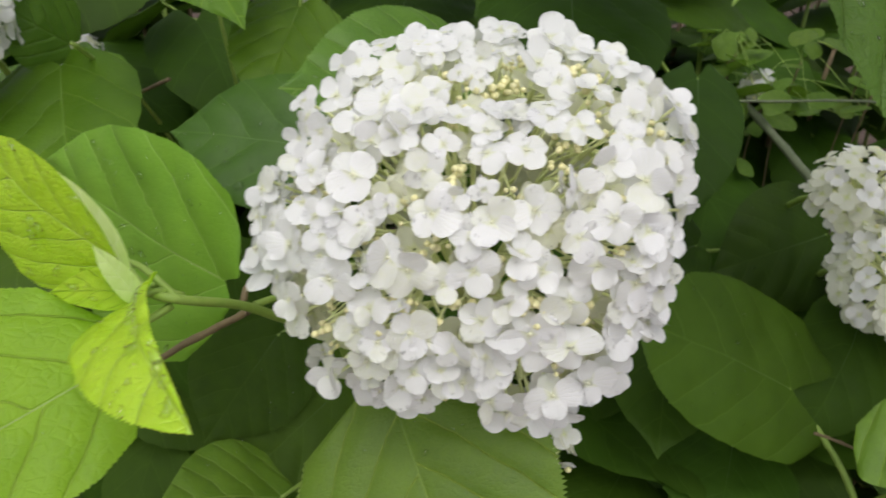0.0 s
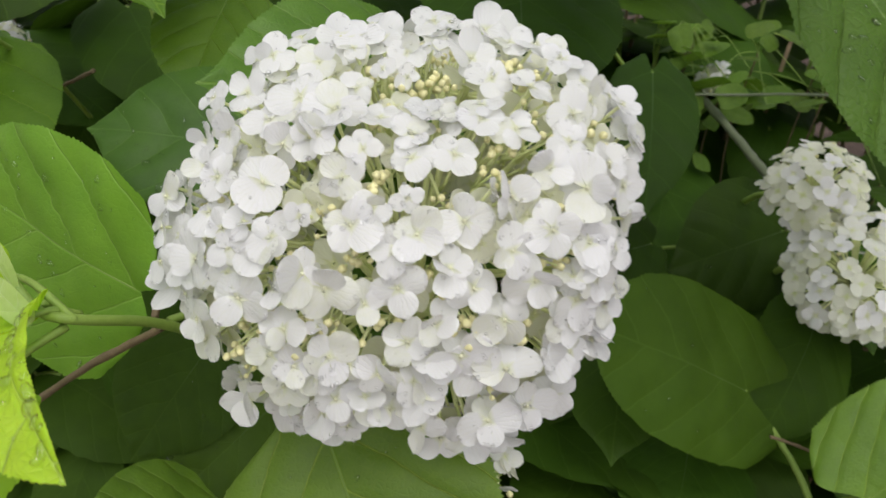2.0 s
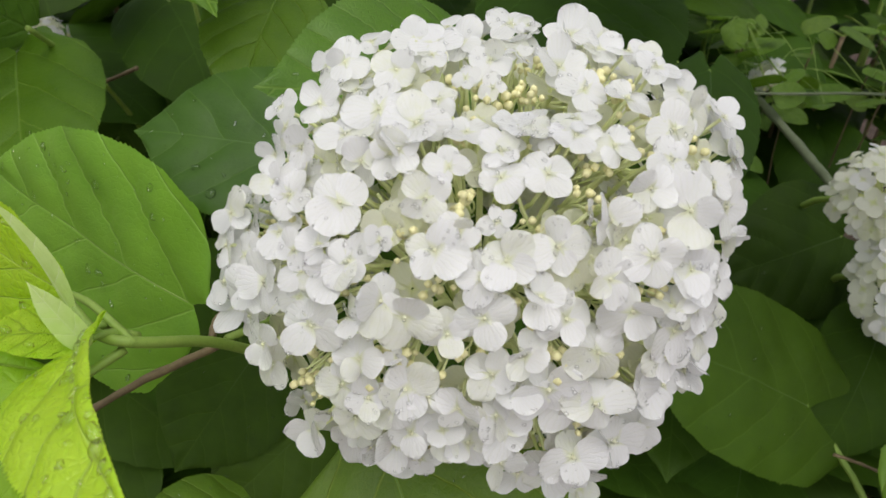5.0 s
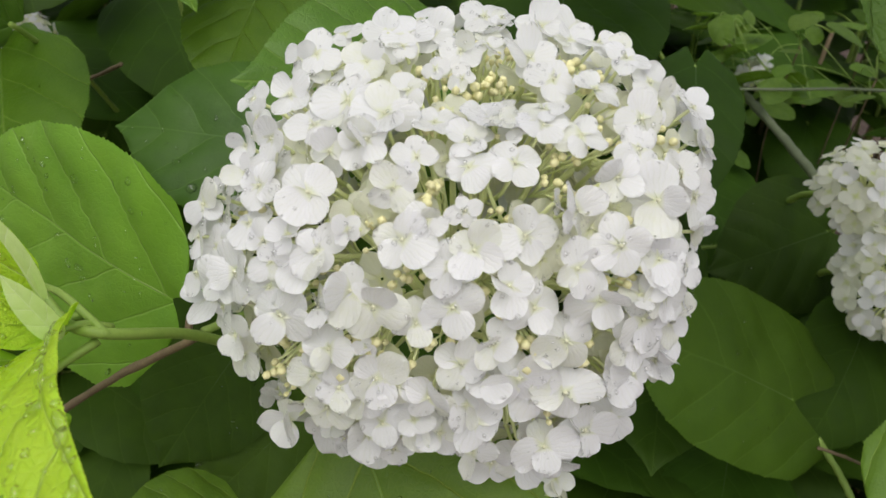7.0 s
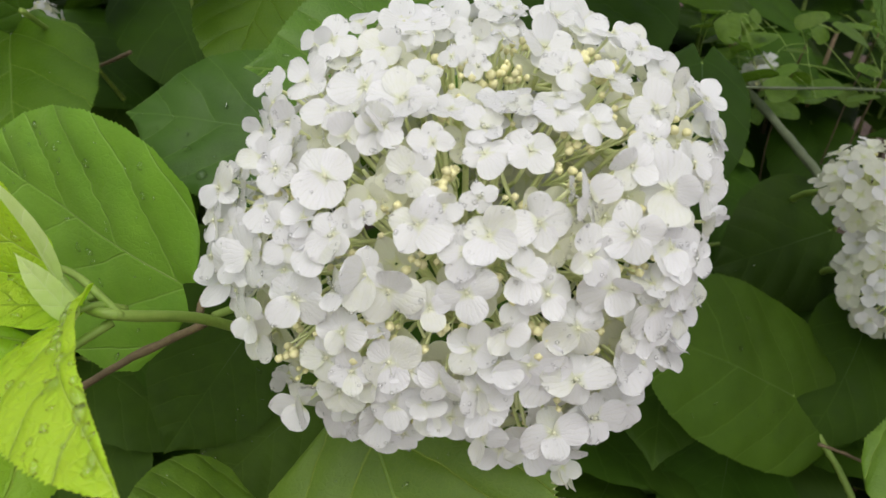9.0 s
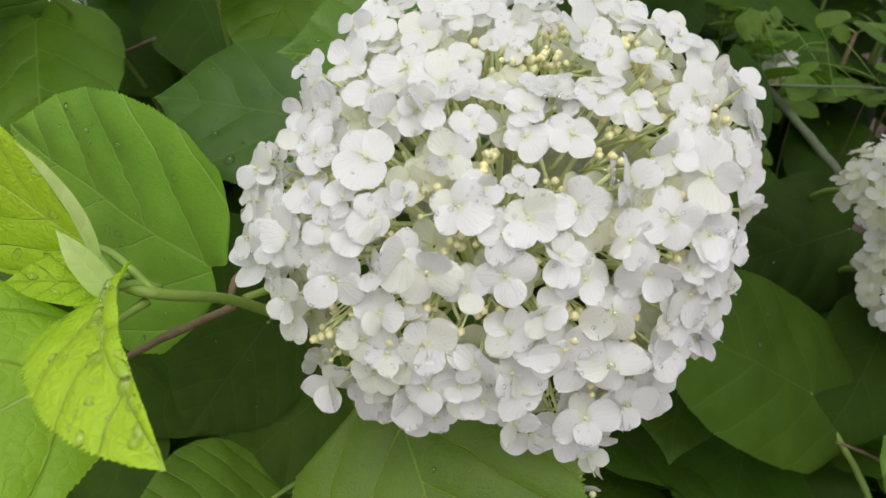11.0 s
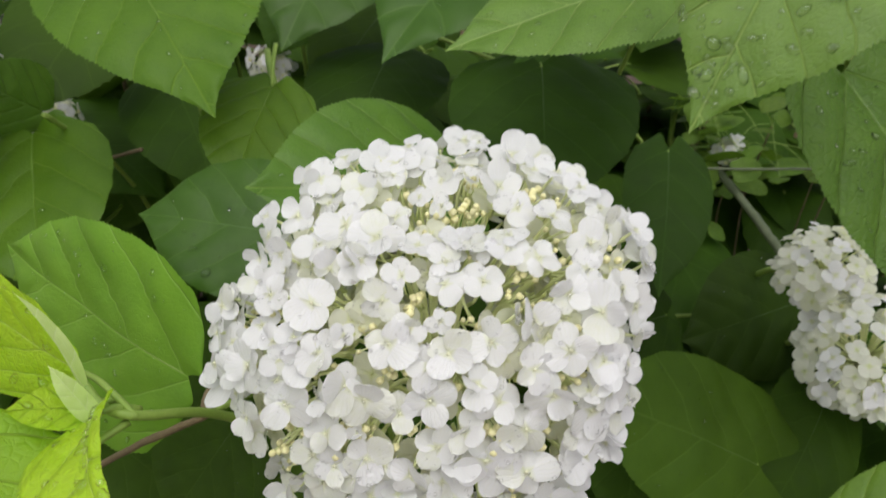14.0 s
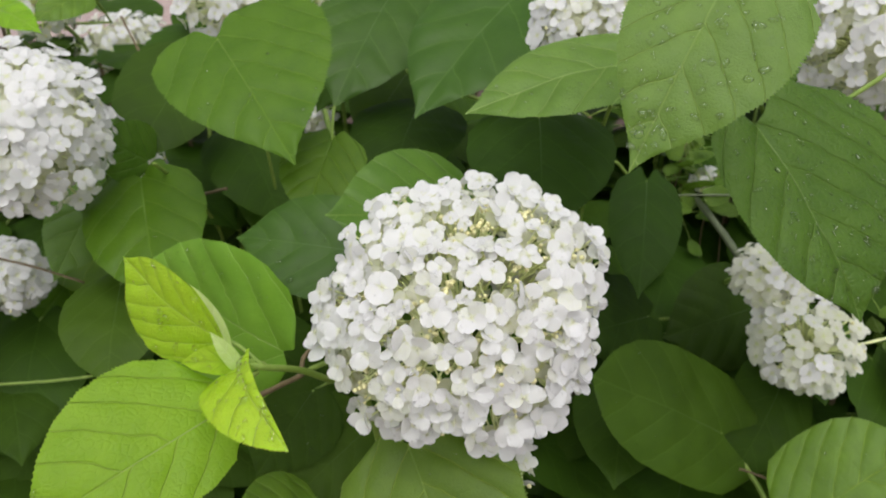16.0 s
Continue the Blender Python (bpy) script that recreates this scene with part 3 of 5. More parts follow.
br = start_branch(-0.08, 0.42, "green leaf on the flowering stem beside the main hydrangea flower")
# lit kind: this leaf's brightness is put into its colour
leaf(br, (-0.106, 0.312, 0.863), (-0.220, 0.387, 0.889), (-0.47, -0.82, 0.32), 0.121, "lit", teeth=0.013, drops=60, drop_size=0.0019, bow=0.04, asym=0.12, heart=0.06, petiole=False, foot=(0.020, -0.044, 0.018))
finish_branch(br, STEM, line=((-0.010, 0.460, 0.500), (-0.030, 0.390, 0.800), (-0.082, 0.272, 0.880)))
br = start_branch(0.0, 0.42, "broad green leaf below the main hydrangea flower")
leaf(br, (-0.021, 0.252, 0.836), (0.023, 0.172, 0.767), (-0.16, -0.69, 0.70), 0.118, "mid", teeth=0.028, drops=14, bow=0.05, foot=(0.01, 0.05, -0.03))
# the deep and dark leaves here hold shade in their colour
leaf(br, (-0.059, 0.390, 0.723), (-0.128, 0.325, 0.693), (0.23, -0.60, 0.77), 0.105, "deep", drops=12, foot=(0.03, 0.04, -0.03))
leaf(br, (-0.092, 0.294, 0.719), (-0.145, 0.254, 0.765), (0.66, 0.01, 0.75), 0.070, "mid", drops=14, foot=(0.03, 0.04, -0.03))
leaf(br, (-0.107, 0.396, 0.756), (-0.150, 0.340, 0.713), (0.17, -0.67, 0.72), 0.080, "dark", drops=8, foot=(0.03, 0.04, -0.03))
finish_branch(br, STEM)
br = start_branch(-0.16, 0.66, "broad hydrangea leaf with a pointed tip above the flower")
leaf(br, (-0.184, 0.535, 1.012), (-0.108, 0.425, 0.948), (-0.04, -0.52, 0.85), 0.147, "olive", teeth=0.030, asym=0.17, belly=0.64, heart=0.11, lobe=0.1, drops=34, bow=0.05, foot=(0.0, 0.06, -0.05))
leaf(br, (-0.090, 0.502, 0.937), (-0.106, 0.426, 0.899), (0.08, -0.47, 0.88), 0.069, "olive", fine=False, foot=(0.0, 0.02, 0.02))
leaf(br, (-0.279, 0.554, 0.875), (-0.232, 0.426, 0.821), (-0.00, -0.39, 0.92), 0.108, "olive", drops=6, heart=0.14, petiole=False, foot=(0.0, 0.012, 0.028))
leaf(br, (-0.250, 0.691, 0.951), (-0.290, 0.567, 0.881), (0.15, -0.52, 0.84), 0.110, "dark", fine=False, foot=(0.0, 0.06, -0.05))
leaf(br, (-0.344, 0.622, 0.837), (-0.375, 0.528, 0.777), (0.22, -0.57, 0.79), 0.074, "wet", fine=False, foot=(0.0, 0.06, -0.05))
leaf(br, (-0.276, 0.570, 0.886), (-0.305, 0.537, 0.928), (0.76, -0.65, 0.03), 0.060, "wet", fine=False, petiole=False, foot=(0.0, 0.01, -0.01))
finish_branch(br, STEM, line=((-0.160, 0.660, 0.500), (-0.174, 0.595, 0.962)))
br = start_branch(0.62, 0.54, "large wet hydrangea leaves with toothed edges and raindrops")
leaf(br, (0.164, 0.355, 1.094), (0.107, 0.2935, 1.004), (-0.22, -0.73, 0.64), 0.105, "bright", teeth=0.026, asym=0.12, belly=0.63, heart=0.13, drops=130, drop_size=0.0028, bow=0.05, foot=(0.02, 0.03, -0.03))
leaf(br, (0.221, 0.408, 0.986), (0.282, 0.317, 0.881), (0.22, -0.67, 0.71), 0.150, "rain", petiole=False, asym=0.3, heart=0.22, drops=210, drop_size=0.0021, bow=0.06, foot=(0.01, 0.03, 0.0))
finish_branch(br, STEM, line=((0.600, 0.520, 0.500), (0.560, 0.500, 0.900), (0.500, 0.470, 1.050), (0.380, 0.455, 1.040), (0.255, 0.445, 0.969), (0.205, 0.430, 1.080)))
br = start_branch(0.17, 0.85, "wet green hydrangea leaf below a white flower")
leaf(br, (0.147, 0.447, 1.021), (0.017, 0.414, 0.991), (-0.12, -0.36, 0.93), 0.080, "bright", teeth=0.038, drops=44, bow=0.05, foot=(0.03, 0.06, -0.02))
finish_branch(br, STEM)
br = start_branch(0.06, 0.52, "green hydrangea leaf close behind the main flower")
leaf(br, (0.030, 0.407, 0.906), (-0.077, 0.347, 0.948), (0.52, -0.39, 0.76), 0.116, "wet", drops=10, foot=(0.0, 0.06, -0.05))
leaf(br, (-0.055, 0.396, 0.888), (-0.159, 0.420, 0.889), (-0.13, -0.59, 0.80), 0.085, "blue", drops=20, drop_size=0.0024, foot=(0.02, 0.06, -0.04))
finish_branch(br, STEM)
br = start_branch(0.1, 0.75, "hydrangea leaves coloured dark for the shade behind the flower")
# gloom kind: shade put into the colour besides what falls here
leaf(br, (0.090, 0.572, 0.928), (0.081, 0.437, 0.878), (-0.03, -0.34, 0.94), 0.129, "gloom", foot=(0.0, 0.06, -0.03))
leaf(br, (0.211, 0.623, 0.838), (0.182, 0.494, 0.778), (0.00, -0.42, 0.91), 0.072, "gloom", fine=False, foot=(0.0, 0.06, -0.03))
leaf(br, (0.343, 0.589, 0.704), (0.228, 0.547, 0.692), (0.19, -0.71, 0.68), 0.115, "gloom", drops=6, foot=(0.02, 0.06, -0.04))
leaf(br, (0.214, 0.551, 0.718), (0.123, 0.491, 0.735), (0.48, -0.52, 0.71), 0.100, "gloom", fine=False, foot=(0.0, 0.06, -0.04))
finish_branch(br, STEM)
br = start_branch(-0.02, 0.95, "blue-green hydrangea leaves high at the back of the shrub")
leaf(br, (0.091, 0.707, 1.016), (-0.023, 0.542, 0.936), (-0.09, -0.38, 0.92), 0.134, "blue", drops=10, foot=(0.0, 0.06, -0.05))
leaf(br, (-0.049, 0.766, 0.998), (-0.104, 0.613, 0.919), (0.07, -0.48, 0.88), 0.120, "blue", drops=6, foot=(0.0, 0.06, -0.05))
leaf(br, (0.006, 0.790, 0.961), (-0.095, 0.726, 0.969), (0.41, -0.54, 0.73), 0.084, "mid", fine=False, foot=(0.0, 0.06, -0.05))
# the next three leaves have shade painted into their green
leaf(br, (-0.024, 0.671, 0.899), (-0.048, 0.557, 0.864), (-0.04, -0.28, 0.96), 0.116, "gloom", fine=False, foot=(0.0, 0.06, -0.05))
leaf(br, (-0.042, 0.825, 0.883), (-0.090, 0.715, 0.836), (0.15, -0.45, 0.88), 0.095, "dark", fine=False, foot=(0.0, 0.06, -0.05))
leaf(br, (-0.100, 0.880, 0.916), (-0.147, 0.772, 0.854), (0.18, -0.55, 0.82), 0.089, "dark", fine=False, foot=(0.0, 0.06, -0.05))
leaf(br, (0.118, 0.608, 0.929), (0.061, 0.556, 0.921), (0.48, -0.62, 0.62), 0.033, "blue", fine=False, foot=(0.0, 0.06, -0.05))
finish_branch(br, STEM)
br = start_branch(0.275, 0.37, "rounded dark green hydrangea leaves low beside the flower")
# all but the mid leaf have the low shade put into their green
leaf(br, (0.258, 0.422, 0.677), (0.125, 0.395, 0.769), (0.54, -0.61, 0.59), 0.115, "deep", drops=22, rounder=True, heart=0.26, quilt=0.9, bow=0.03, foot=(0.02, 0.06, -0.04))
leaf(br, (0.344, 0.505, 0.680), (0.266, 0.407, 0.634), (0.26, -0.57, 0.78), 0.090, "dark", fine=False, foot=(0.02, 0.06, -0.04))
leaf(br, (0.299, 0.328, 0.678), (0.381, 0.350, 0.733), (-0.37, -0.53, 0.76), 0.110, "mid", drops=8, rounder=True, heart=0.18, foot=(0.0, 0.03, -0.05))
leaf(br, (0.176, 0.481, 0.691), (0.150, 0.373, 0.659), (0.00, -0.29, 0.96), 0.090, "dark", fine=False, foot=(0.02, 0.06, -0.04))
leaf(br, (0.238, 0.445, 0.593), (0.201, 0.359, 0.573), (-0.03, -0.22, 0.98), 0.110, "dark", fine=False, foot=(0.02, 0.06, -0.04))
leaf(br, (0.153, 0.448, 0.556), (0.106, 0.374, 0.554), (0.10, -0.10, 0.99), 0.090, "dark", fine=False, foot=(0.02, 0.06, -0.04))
finish_branch(br, STEM, line=((0.275, 0.400, 0.300), (0.280, 0.460, 0.550), (0.272, 0.481, 0.641)))
br = start_branch(-0.5, 1.0, "yellow-green hydrangea leaves at the back of the shrub")
leaf(br, (-0.539, 0.848, 0.961), (-0.450, 0.781, 0.946), (-0.17, -0.42, 0.89), 0.042, "fresh", fine=False, foot=(0.0, 0.06, -0.05))
leaf(br, (-0.433, 0.876, 0.967), (-0.470, 0.808, 0.952), (0.36, -0.39, 0.85), 0.053, "mid", fine=False, foot=(0.0, 0.06, -0.05))
finish_branch(br, STEM)
br = start_branch(-0.42, 0.86, "hydrangea leaves at the side of the shrub, most coloured for shade")
leaf(br, (-0.425, 0.687, 0.750), (-0.328, 0.569, 0.729), (-0.21, -0.34, 0.92), 0.100, "olive", fine=False, foot=(0.0, 0.06, -0.05))
leaf(br, (-0.409, 0.643, 0.717), (-0.445, 0.543, 0.686), (0.62, -0.42, 0.66), 0.085, "olive", fine=False, foot=(0.0, 0.06, -0.05))
# deep kind from here on: shade put into the green
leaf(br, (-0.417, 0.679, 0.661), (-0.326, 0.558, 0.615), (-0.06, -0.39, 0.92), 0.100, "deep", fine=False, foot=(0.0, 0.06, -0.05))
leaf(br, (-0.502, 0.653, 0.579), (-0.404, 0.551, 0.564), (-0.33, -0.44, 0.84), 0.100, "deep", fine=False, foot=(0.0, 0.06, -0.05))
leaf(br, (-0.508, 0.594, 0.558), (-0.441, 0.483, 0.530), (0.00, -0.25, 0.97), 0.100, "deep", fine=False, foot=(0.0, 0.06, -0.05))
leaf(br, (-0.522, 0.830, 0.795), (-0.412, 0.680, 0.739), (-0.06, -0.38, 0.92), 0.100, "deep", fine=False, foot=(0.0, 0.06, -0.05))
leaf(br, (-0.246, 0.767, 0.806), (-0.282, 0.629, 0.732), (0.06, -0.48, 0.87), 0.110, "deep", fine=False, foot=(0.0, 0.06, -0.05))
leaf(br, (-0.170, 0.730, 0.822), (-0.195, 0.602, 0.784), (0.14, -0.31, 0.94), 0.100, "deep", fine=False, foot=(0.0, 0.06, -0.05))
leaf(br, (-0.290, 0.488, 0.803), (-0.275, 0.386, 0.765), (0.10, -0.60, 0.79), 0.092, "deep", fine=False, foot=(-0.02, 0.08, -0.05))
finish_branch(br, STEM)


# ---- the main flower head ----
HEAD_AT, HEAD_R = Vector((0.015, 0.300, 0.905)), Vector((0.095, 0.093, 0.089))
main_head = new("hydrangea_flower_head")
main_head.matrix_basis = pose(0.02, 0.43, 0)
tagged(main_head, "large domed white hydrangea flower head wet with rain, cream buds", "flower", "hydrangea flower heads")
rng_head = random.Random(5)
PLACED = []


def way(az, el):
    a, e = radians(az), radians(el)
    return Vector((math.sin(a) * math.cos(e), -math.cos(a) * math.cos(e), math.sin(e)))


def swell(w):
    """How far the lopsided, flat-topped head bulges along a way, 1 being the plain ellipsoid."""
    x, y, z = w
    s = (0.842 + 0.027 * x - 0.204 * y + 0.136 * z + 0.041 * (x * x - y * y) + 0.169 * (z * z - 1 / 3) + 0.002 * x * y - 0.035 * x * z + 0.215 * y * z - 0.197 * x ** 3 + 0.248 * x * z * z
         + 0.329 * z ** 3 + 0.179 * x * x * z - 0.384 * x * x * y - 0.075 * y * z * z + 0.015 * x * y * z - 0.268 * x ** 4 - 0.505 * z ** 4 + 0.112 * x * x * z * z + 0.325 * x ** 3 * z - 0.264 * x * z ** 3)
    return max(s, 0.62)


def on_head(w, r):
    s = swell(w) * r
    return HEAD_AT + Vector((w.x * HEAD_R.x * s, w.y * HEAD_R.y * s, w.z * HEAD_R.z * s))


# the head faces the open side of the shrub: outward, sideways and upward along its face
EYEWARD, SIDEWAYS, UPWARD = Vector((-0.034, -0.810, 0.586)), Vector((0.999, -0.026, 0.021)), Vector((-0.001, 0.586, 0.810))


def main_florets(rows, depth=1.0):
    for az, el, spin, mm, side, up in rows:
        w = way(az, el)
        p = on_head(w, depth * rng_head.uniform(0.985, 1.015))
        n = EYEWARD + SIDEWAYS * (side + rng_head.uniform(-0.08, 0.08)) + UPWARD * (min(up, 1.15) + rng_head.uniform(-0.08, 0.08)) + w * 0.1
        floret(main_head, p, n, spin, mm / 1000 * SEPAL, rng_head, rng_head.uniform(-6, 8), petals=PETALS_CREAM if depth < 1.0 else None, root=on_head(w, 0.72) + Vector((0, 0, -0.004)))
        PLACED.append((p, w))


SEPAL = 1.13
# florets that stand out: degrees round and up from the front, spin, sepal length in mm, how far it turns sideways and up
main_florets(((-110, 62, 69, 6.9, -0.3, 1.2), (-94, 74, 102, 8.9, 0.0, 0.2), (-57, 67, 159, 7.6, -0.1, 0.3), (-55, 75, 339, 5.1, 0.0, 0.3), (-93, 55, 120, 6.8, -0.8, 0.3), (-63, 52, 60, 7.6, -0.4, 0.2), (-79, 60, 264, 7.3, -0.2, 0.2), (-41, 57, 186, 8.8, -0.1, 0.1), (-27, 57, 0, 9.4, 0.0, 0.1), (-45, 50, 225, 7.2, -0.3, 0.6), (-25, 64, 27, 5.9, 0.0, 0.5), (-30, 50, 258, 6.8, -0.1, 0.1), (-68, 44, 117, 6.7, -1.0, 0.0), (-54, 44, 99, 6.4, -0.8, 0.0)))
main_florets(((-36, 47, 111, 7.3, -0.2, 0.0), (-60, 40, 99, 5.7, -1.0, 0.0), (-65, 35, 114, 5.1, -1.0, 0.2), (-145, 74, 87, 6.1, 0.0, 0.6), (-91, 78, 27, 7.9, 0.0, 0.4), (-114, 83, 66, 8.0, 0.0, 0.3), (-19, 72, 126, 4.1, -0.4, 0.3), (-11, 58, 234, 6.1, 0.0, 2.5), (-14, 50, 252, 6.0, 0.2, 0.2), (164, 67, 144, 7.9, 0.0, 0.6), (153, 67, 96, 5.4, 0.0, 1.0), (107, 72, 78, 8.1, 0.0, 0.2), (116, 61, 351, 9.1, 0.2, 1.0), (51, 73, 180, 8.9, 0.0, 0.1)))
main_florets(((39, 82, 36, 5.4, 0.0, 1.3), (-4, 80, 69, 6.8, 0.0, 0.5), (-2, 70, 108, 4.5, -0.3, 0.2), (14, 59, 237, 8.2, 0.0, 1.6), (9, 59, 162, 8.9, 0.0, 1.2), (26, 58, 171, 6.3, 0.0, 2.0), (39, 64, 246, 7.9, 0.1, 0.3), (48, 58, 141, 8.1, 0.3, 2.0), (31, 51, 81, 7.9, 0.0, 0.6), (23, 55, 21, 7.0, 0.0, 0.9), (0, 54, 147, 6.5, 0.0, 0.5), (49, 49, 75, 8.1, 0.2, 0.1), (43, 45, 297, 6.8, 0.1, 0.0), (72, 58, 318, 7.7, 0.2, 0.7)))
main_florets(((76, 59, 60, 6.5, 0.2, 0.5), (69, 52, 36, 7.2, 0.4, 0.3), (61, 49, 57, 7.2, 0.4, 0.2), (70, 38, 66, 8.8, 0.6, 0.1), (71, 46, 339, 6.2, 0.7, 0.4), (67, 36, 339, 6.4, 1.0, 0.0), (82, 63, 351, 7.0, 0.2, 1.0), (82, 68, 21, 7.2, 0.1, 0.9), (12, 49, 129, 7.4, 0.0, 0.3), (0, 49, 204, 7.0, 0.0, 0.3), (73, 41, 0, 7.0, 0.8, 0.3), (-36, 39, 126, 9.7, 0.0, 0.1), (-18, 44, 36, 7.9, 0.0, 0.1), (-49, 36, 264, 7.5, -0.3, 0.1)))
main_florets(((-55, 36, 216, 6.5, -0.5, 0.2), (-66, 29, 300, 5.6, -1.3, 0.0), (-63, 22, 300, 7.3, -1.1, 0.0), (-61, 14, 297, 8.3, -1.0, 0.0), (-48, 29, 258, 7.3, -0.3, 0.7), (-48, 19, 117, 8.6, -0.4, 0.0), (-39, 25, 213, 6.4, -0.3, 0.2), (-42, 28, 33, 6.6, -0.3, 0.2), (-37, 31, 165, 5.5, -0.2, 0.3), (-33, 27, 69, 9.2, -0.1, 0.2), (-30, 30, 51, 7.3, 0.0, 0.1), (-35, 16, 162, 8.8, -0.2, 0.0), (-39, 20, 42, 6.5, -0.3, 0.0), (-23, 24, 81, 8.9, 0.0, 0.0)))
main_florets(((-18, 22, 60, 9.3, 0.0, 0.0), (-25, 35, 63, 4.9, 0.0, 0.1), (-14, 35, 153, 8.5, 0.0, 0.2), (-9, 39, 72, 6.1, 0.0, 0.1), (-4, 31, 81, 7.6, 0.0, 0.0), (-3, 23, 111, 8.0, 0.0, 0.0), (-10, 19, 102, 6.7, 0.0, 0.0), (-28, 20, 120, 5.5, -1.5, 0.0), (-59, 6, 297, 10.0, -0.3, 2.0), (-55, 6, 288, 7.2, -1.3, 0.0), (-1, 41, 21, 5.2, 0.0, 0.1), (12, 36, 102, 9.0, 0.0, 0.0), (1, 34, 63, 8.1, 0.0, 0.0), (34, 42, 147, 7.5, 0.1, 0.1)))
main_florets(((40, 36, 81, 9.1, 0.1, 0.0), (30, 31, 18, 8.7, 0.1, -0.1), (23, 39, 21, 8.1, 1.8, 0.0), (19, 41, 24, 4.5, 2.5, 0.0), (8, 27, 183, 8.0, 0.0, 0.3), (13, 22, 108, 8.9, 0.1, 0.0), (21, 29, 195, 8.2, 0.2, -0.2), (25, 22, 198, 9.0, 0.1, -0.1), (34, 15, 21, 9.0, 0.2, -0.1), (34, 20, 333, 7.5, 0.2, 1.2), (42, 27, 336, 7.0, 0.5, 0.0), (38, 26, 255, 7.1, 0.4, 0.0), (53, 32, 249, 8.2, 0.7, 0.0), (61, 31, 243, 6.6, 1.0, 0.0)))
main_florets(((39, 18, 258, 8.1, 0.5, -0.1), (47, 10, 255, 7.3, 0.7, -0.1), (46, 20, 240, 4.5, 1.5, 0.0), (49, 38, 24, 7.0, 0.6, 0.2), (-46, 0, 261, 8.6, -0.6, -0.1), (-29, 4, 168, 8.6, -0.1, 0.0), (-26, 11, 339, 8.3, -0.1, 0.1), (-24, 2, 105, 7.7, -0.1, 0.0), (-17, 6, 33, 8.7, 0.0, -0.1), (-20, 0, 228, 8.6, 0.0, -0.2), (-38, -16, 192, 9.5, -0.4, -0.2), (-27, -5, 255, 8.3, -0.2, -0.2), (-20, -13, 261, 9.1, 0.0, -0.2), (-16, -6, 276, 7.9, 0.1, -0.2)))
main_florets(((-13, 4, 357, 7.3, 0.1, -0.1), (-7, 2, 327, 8.8, 0.1, -0.2), (-11, -7, 195, 8.8, 0.1, 0.0), (-5, -10, 18, 8.9, 0.1, -0.1), (-1, 10, 147, 7.7, 0.1, 0.0), (2, -5, 252, 8.4, 0.0, -0.1), (-19, 13, 84, 3.9, 0.2, 0.0), (-27, -20, 261, 7.1, -0.2, -0.4), (-20, -22, 270, 7.2, 0.0, -0.4), (-15, -18, 285, 7.0, 0.1, -0.4), (0, 0, 21, 6.9, 1.0, 0.0), (-31, -19, 255, 8.1, -0.3, -0.4), (-10, -5, 153, 6.2, 0.0, 1.5), (19, 14, 27, 8.5, 0.1, -0.1)))
main_florets(((32, 10, 186, 9.3, 0.3, -0.1), (30, 2, 273, 8.7, 0.4, -0.1), (34, 1, 258, 8.4, 0.5, -0.1), (42, -1, 270, 7.7, 0.6, -0.1), (10, 6, 24, 9.9, 0.0, -0.2), (13, 2, 234, 8.8, 0.0, -0.3), (19, 2, 6, 10.3, 0.1, 0.0), (16, -13, 6, 10.1, 0.1, -0.1), (14, -26, 207, 9.8, 0.0, -0.4), (21, -25, 345, 8.2, 0.1, -0.4), (20, -26, 273, 8.9, 0.1, -0.5), (25, -12, 0, 10.0, 0.2, -0.1), (33, -14, 294, 8.5, 0.4, -0.3), (5, 15, 333, 7.4, 0.0, 0.0)))
main_florets(((4, 6, 267, 7.1, 0.3, 1.8), (43, 2, 309, 7.8, 1.0, 1.0), (43, 0, 243, 4.3, 1.0, 0.0), (7, -26, 222, 8.3, -0.1, -0.4), (2, -17, 258, 7.4, -0.1, -0.4)))
main_florets(((-46, 45, 42, 5.8, -0.5, 0.0), (-7, 63, 87, 5.8, 0.0, 0.6), (114, 67, 48, 6.5, 0.1, 0.8), (54, 41, 237, 6.4, 0.6, 0.0), (-27, 38, 3, 6.0, 0.0, 0.1), (-22, 42, 90, 7.3, 0.0, 0.0), (-44, 13, 216, 7.3, -0.5, -0.2), (-53, 21, 279, 6.2, -0.9, 0.0), (34, 37, 159, 7.5, 0.1, 0.0), (27, 35, 117, 7.3, 0.1, 0.0), (20, 33, 147, 6.8, 0.1, 0.0), (39, 32, 228, 7.0, 0.3, 0.0), (7, 32, 183, 6.0, 0.0, 0.0), (16, 31, 201, 6.0, 0.0, 0.0)), 0.94)
main_florets(((-62, 19, 270, 7.3, -0.9, 0.1), (-64, 25, 80, 7.3, -1.0, 0.2), (-60, 12, 265, 8.3, -0.9, 0.0), (-65, 27, 70, 5.8, -0.9, 0.3)), 1.065)
main_florets(((-58, 19, 200, 8.2, -0.5, 0.2), (-52, 15, 250, 7.9, -0.5, 0.0), (-47, 5, 250, 7.6, -0.7, 0.0), (45, 22, 270, 7.3, 0.8, 0.0), (46, 14, 270, 7.9, 0.8, 0.0), (44, 5, 265, 7.7, 0.8, -0.1), (51, 26, 80, 7.0, 0.8, 0.0), (42, -1, 280, 7.5, 0.7, -0.2), (45, 8, 250, 8.7, 0.5, 0.0), (39, 24, 260, 7.9, 0.5, 0.0)), 1.01)


